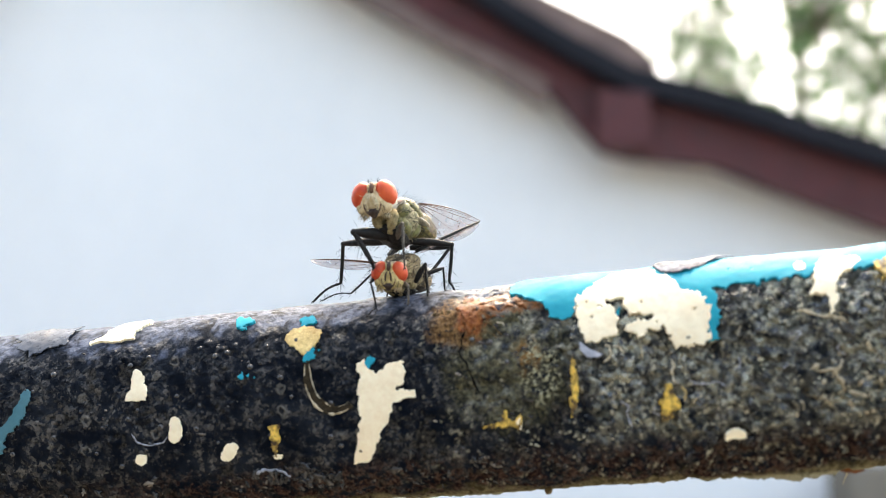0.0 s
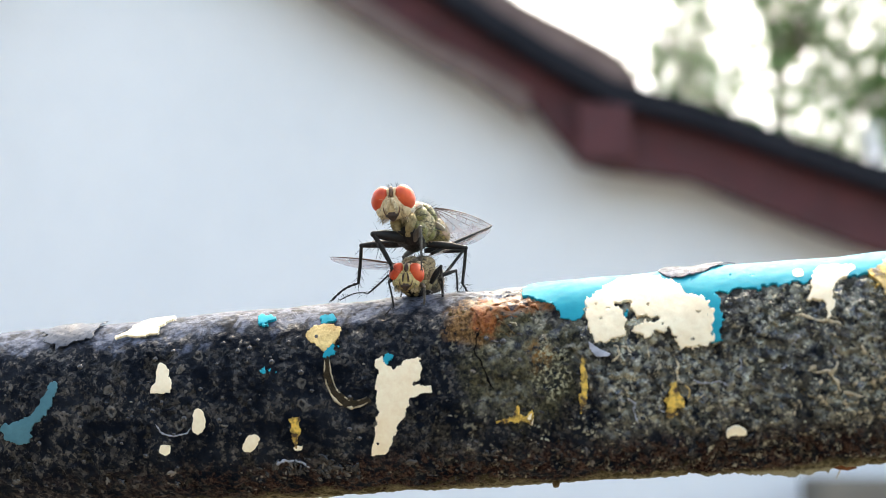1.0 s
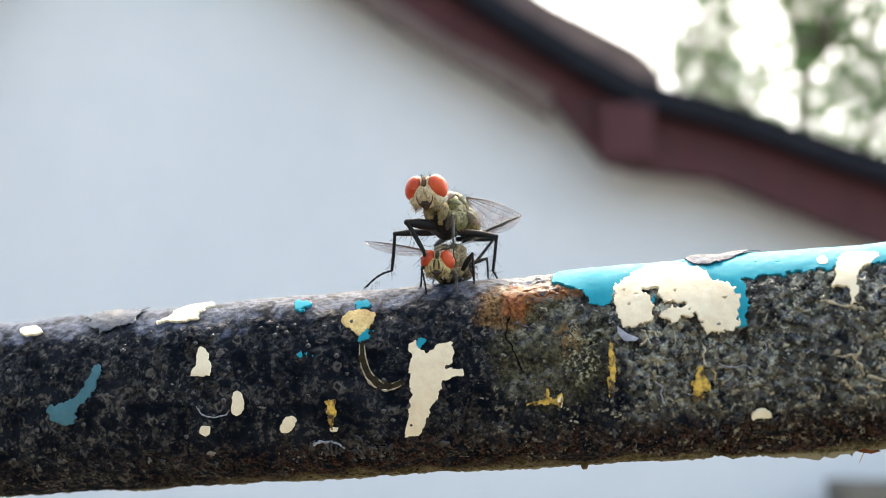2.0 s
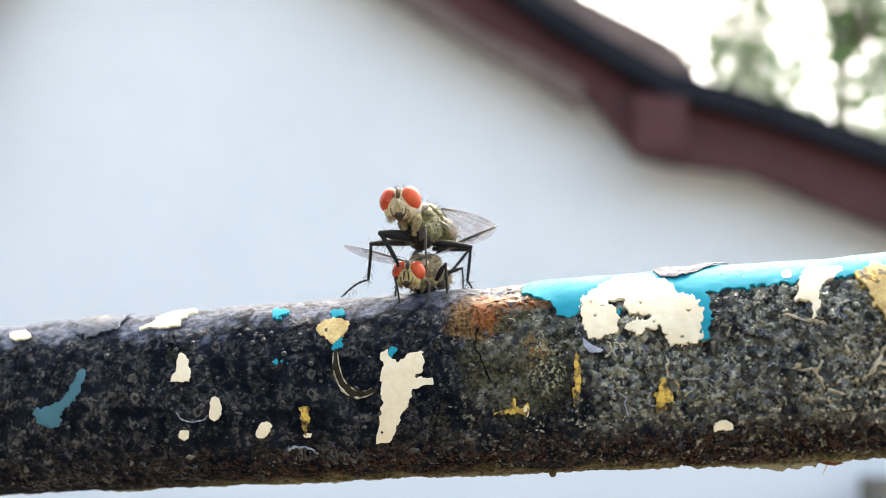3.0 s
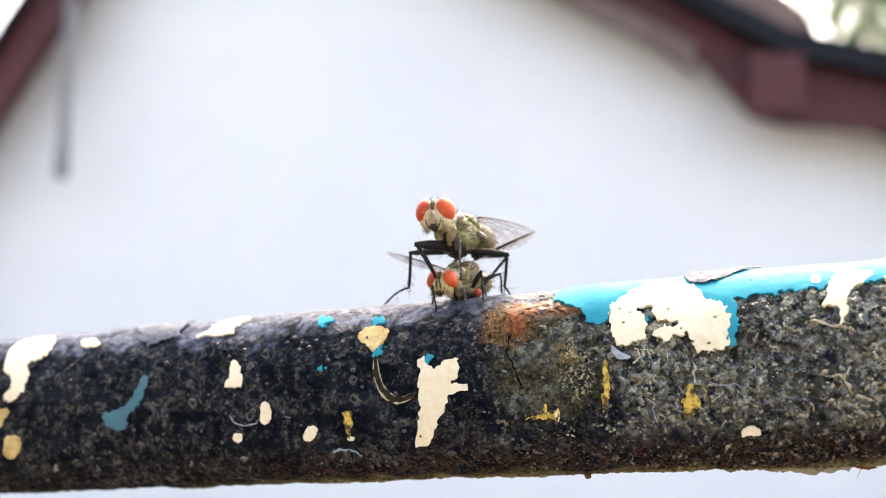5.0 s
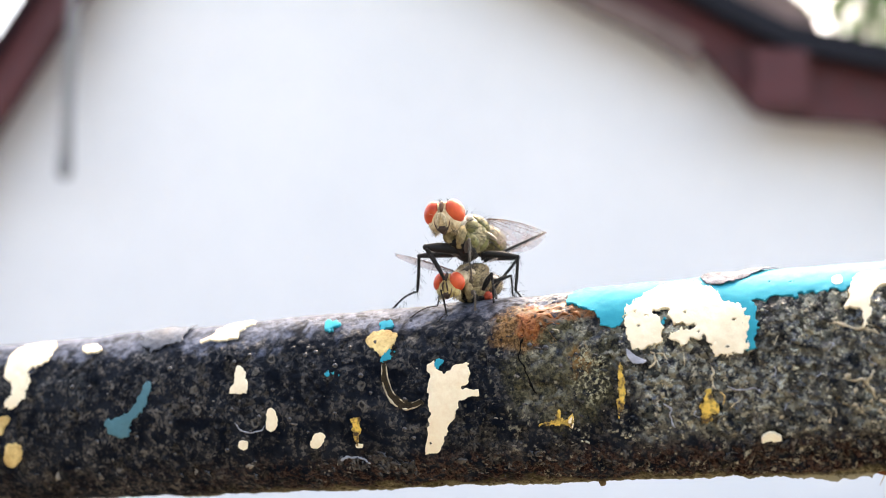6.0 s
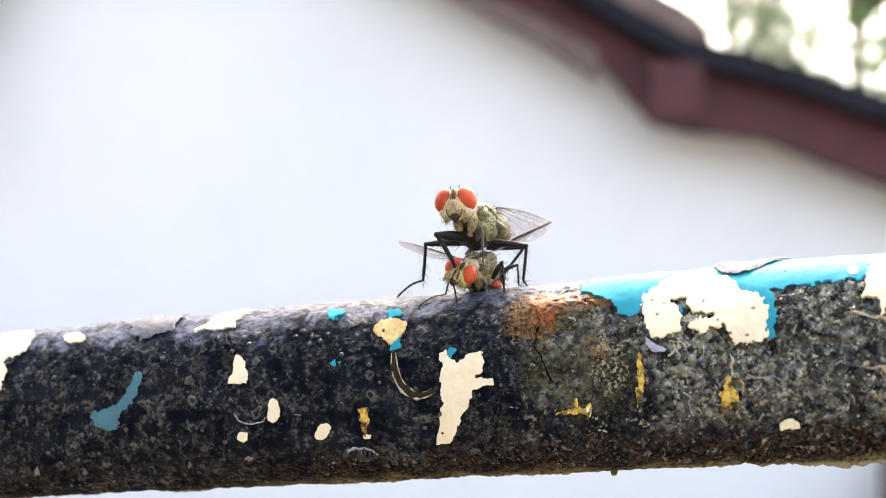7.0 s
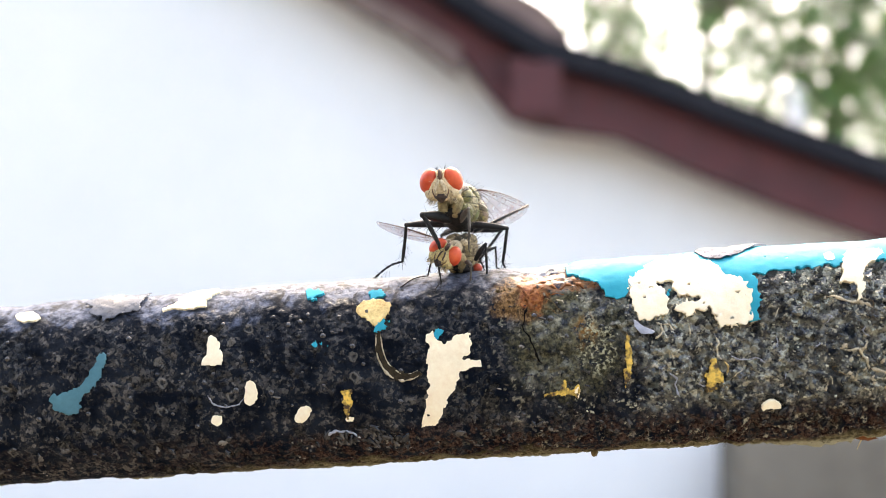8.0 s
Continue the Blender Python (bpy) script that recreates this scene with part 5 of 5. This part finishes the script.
def upper_fly():
    fly = fly_root((-2.5, 2.2, 10.6), "olive-grey fly with red eyes, riding on another fly")
    axes = frame_of((-0.42, -0.80, 0.42))
    trunk_of(fly, (-2.62, 2.55, 10.48), axes, 1.14, OLIVE, OLIVE, 11)
    abdomen(fly, (-1.5, 5.1, 10.45), frame_of((-0.35, -0.8, 0.4)), (1.05, 1.5, 0.85), OLIVE, 12)
    head(fly, np.array((-3.96, 0.8, 11.42)) - (-2.5, 2.2, 10.6), turn(9, -4, -13), 1.04, FACE, BROWNSKIN, 13)
    leg(fly, [(-3.04, 1.9, 9.4), (-5.11, 0.5, 9.48), (-4.05, 0.8, 7.73), (-3.95, 1.3, 7.2)], 0.33, seed=21)
    leg(fly, [(-2.9, 3.0, 9.3), (-5.97, 3.2, 9.19), (-6.13, 3.8, 6.88), (-7.8, 4.6, 5.9)], 0.24, seed=22)
    leg(fly, [(-2.66, 1.5, 9.3), (-2.32, 0.2, 9.92), (-2.25, 0.2, 8.49), (-2.2, 0.8, 7.53)], 0.19, BROWNLEG, seed=23)
    leg(fly, [(-2.15, 3.0, 9.3), (0.54, 3.2, 9.15), (0.37, 3.8, 6.95), (0.75, 4.5, 6.4)], 0.23, seed=24)
    leg(fly, [(-2.05, 5.0, 9.2), (0.45, 5.2, 9.27), (-1.09, 4.3, 7.17), (-0.77, 3.0, 5.9)], 0.22, seed=25)
    leg(fly, [(-2.6, 4.6, 9.2), (-3.4, 6.6, 9.0), (-3.3, 6.9, 7.2), (-3.6, 7.2, 6.1)], 0.18, seed=26)
    wing(fly, (-1.5, 3.0, 11.6), (2.4, 5.2, 10.85), (0.5, 5.2, 9.4), 1.9)
    wing(fly, (-3.0, 3.9, 11.4), (-1.6, 9.2, 11.3), (-2.2, 7.0, 10.6), 2.0)
    return fly


MID_LEG = [(-3.3, 3.2, 7.3), (-4.24, 2.3, 7.22), (-5.45, 3.0, 6.19), (-7.11, 3.6, 5.87)]
MID_PIECES = []


def lower_fly():
    fly = fly_root((-2.3, 2.9, 7.4), "grey striped fly with red eyes, standing on the rail")
    axes = frame_of((-0.42, -0.9, -0.06))
    trunk_of(fly, (-2.40, 3.25, 7.45), axes, 1.02, HIP, GREYBODY, 31, 120)
    abdomen(fly, (-1.7, 6.1, 7.4), frame_of((-0.2, -0.9, 0.02)), (0.95, 1.7, 0.85), GREYBODY, 32)
    hd = head(fly, np.array((-3.07, 1.4, 7.05)) - (-2.3, 2.9, 7.4), turn(4, 2, -6), 0.82, GOLD, DARKSKIN, 33)
    leg(fly, [(-3.9, 2.0, 7.02), (-4.15, 1.0, 6.64), (-3.82, 1.2, 5.2), (-4.25, 0.9, 4.75)], 0.13, seed=41)
    mid = leg(fly, MID_LEG, 0.13, seed=42, pieces=MID_PIECES)
    leg(fly, [(-2.26, 1.8, 6.6), (-2.01, 1.1, 6.39), (-2.01, 1.3, 5.27), (-1.28, 0.7, 4.61)], 0.15, BROWNLEG, seed=43)
    leg(fly, [(-1.62, 2.2, 6.77), (-1.02, 1.8, 7.79), (-0.89, 2.0, 5.92), (-0.29, 1.2, 4.78)], 0.17, seed=44)
    leg(fly, [(-1.5, 3.9, 7.2), (0.0, 4.6, 7.9), (0.1, 4.8, 6.6), (0.6, 5.0, 6.3)], 0.14, seed=45)
    side = wing(fly, (-3.3, 3.0, 7.95), (-8.0, 4.4, 8.62), (-6.0, 6.4, 7.75), 1.6)
    wing(fly, (-1.71, 3.0, 8.66), (2.35, 5.0, 10.62), (0.5, 7.0, 9.6), 1.7, costa=3.2)
    o = np.array(fly["at"])
    # red lump placed to fit the camera's view, not a known body part
    hip = part("red_lump", ellipsoid(np.array((-1.45, 3.4, 6.5)) - o, (0.36, 0.3, 0.30), None, 16, 12, 0.06), REDSKIN, fly, "orange-red lump of unknown kind")
    return fly, hd, mid, side, hip


upper = upper_fly()
lower, lower_head, lower_mid, lower_wing, lower_lump = lower_fly()


def about(pivot, rot):
    """Pose that turns a part about a place of its fly, in mm."""
    p = Matrix.Translation(Vector(pivot) * MM)
    return p @ rot @ p.inverted()


def motions():
    base = np.array((-2.3, 2.9, 7.4))
    # the lower fly turns and tilts its head
    rows = []
    for t, x, z, rx, ry, rz in HEAD_ROWS:
        p = (np.array((x, 1.4, z)) - base) * MM
        rows.append((t, pose(*p, rx, ry, rz)))
    walk(lower_head, rows)
    # the upper fly is lowered a little to fit the camera's view
    at = (STAGE + np.array((-2.5, 2.2, 10.6))) * MM
    walk(upper, [(t, pose(at[0], at[1], at[2] - dz)) for t, dz in ((0.0, 0.0), (4.5, 0.00003), (6.0, 0.00012), (8.0, 0.00015))])
    # the lower fly's middle leg is drawn in, and later set down with its shin upright
    rest = [Vector(np.array(p) - base) for p in MID_LEG]

    def posed(ways):
        """Poses of thigh, shin and foot whose bones point these ways."""
        at, out, thigh = rest[0], [], None
        for k, way in enumerate(ways):
            bone = rest[k + 1] - rest[k]
            spun = bone.rotation_difference(Vector(way)).to_matrix().to_4x4()
            there = Matrix.Translation(at * MM) @ spun @ Matrix.Translation(-rest[k] * MM)
            at = at + spun @ bone
            thigh = thigh or there
            out.append(thigh.inverted() @ there if k else there)
        return out

    still = [Matrix.Identity(4)] * 3
    drawn = posed(((-0.75, -0.80, -0.30), (-0.10, 0.40, -1.65), (-0.80, 1.30, 0.20)))
    halfway = posed(((-0.90, -0.90, -0.05), (-0.22, 0.25, -1.70), (-1.25, 0.6, -0.30)))
    down = posed(((-1.0, -0.95, 0.15), (-0.35, 0.1, -1.70), (-1.55, -0.3, -0.70)))
    times = ((0.0, still), (1.5, still), (2.0, drawn), (4.7, drawn), (5.2, halfway), (5.7, down), (8.0, down))
    for k, pieces in enumerate([(lower_mid,), *MID_PIECES]):
        for piece in pieces:
            walk(piece, [(t, poses[k]) for t, poses in times])
    # its red lump is moved out from inside the body to fit the camera's view
    walk(lower_lump, [(0.0, pose(-0.0006, 0.0003, 0.0007)), (3.5, pose(-0.0006, 0.0003, 0.0007)), (3.9, pose(0, 0, 0)), (5.8, pose(0, 0, 0)), (6.3, pose(0.0001, 0, -0.0001)), (8.0, pose(0.0001, 0, -0.0001))])
    # its wing lifts a little
    root = np.array((-3.3, 3.0, 7.95)) - base
    walk(lower_wing, [(t, about(root, pose(0, 0, 0, 0, a, 0))) for t, a in ((0.0, 0), (1.5, 4), (2.1, 6), (3.4, 11), (8.0, 12))])


HEAD_ROWS = (
    (0.0, -3.10, 7.05, 4, 1, -4), (1.0, -3.10, 7.05, 4, 1, -5), (2.0, -3.18, 7.05, 4, 1, -7),
    (3.5, -3.40, 6.98, 5, 1, -13), (4.5, -3.46, 6.95, 5, 0, -17), (5.8, -3.68, 6.98, 5, -2, -20),
    (6.0, -3.70, 6.99, 5, -1, -20), (6.1, -3.70, 6.99, 5, 12, -17), (6.3, -3.72, 7.0, 5, 30, -13), (8.0, -3.68, 7.0, 5, 31, -12),
)
motions()
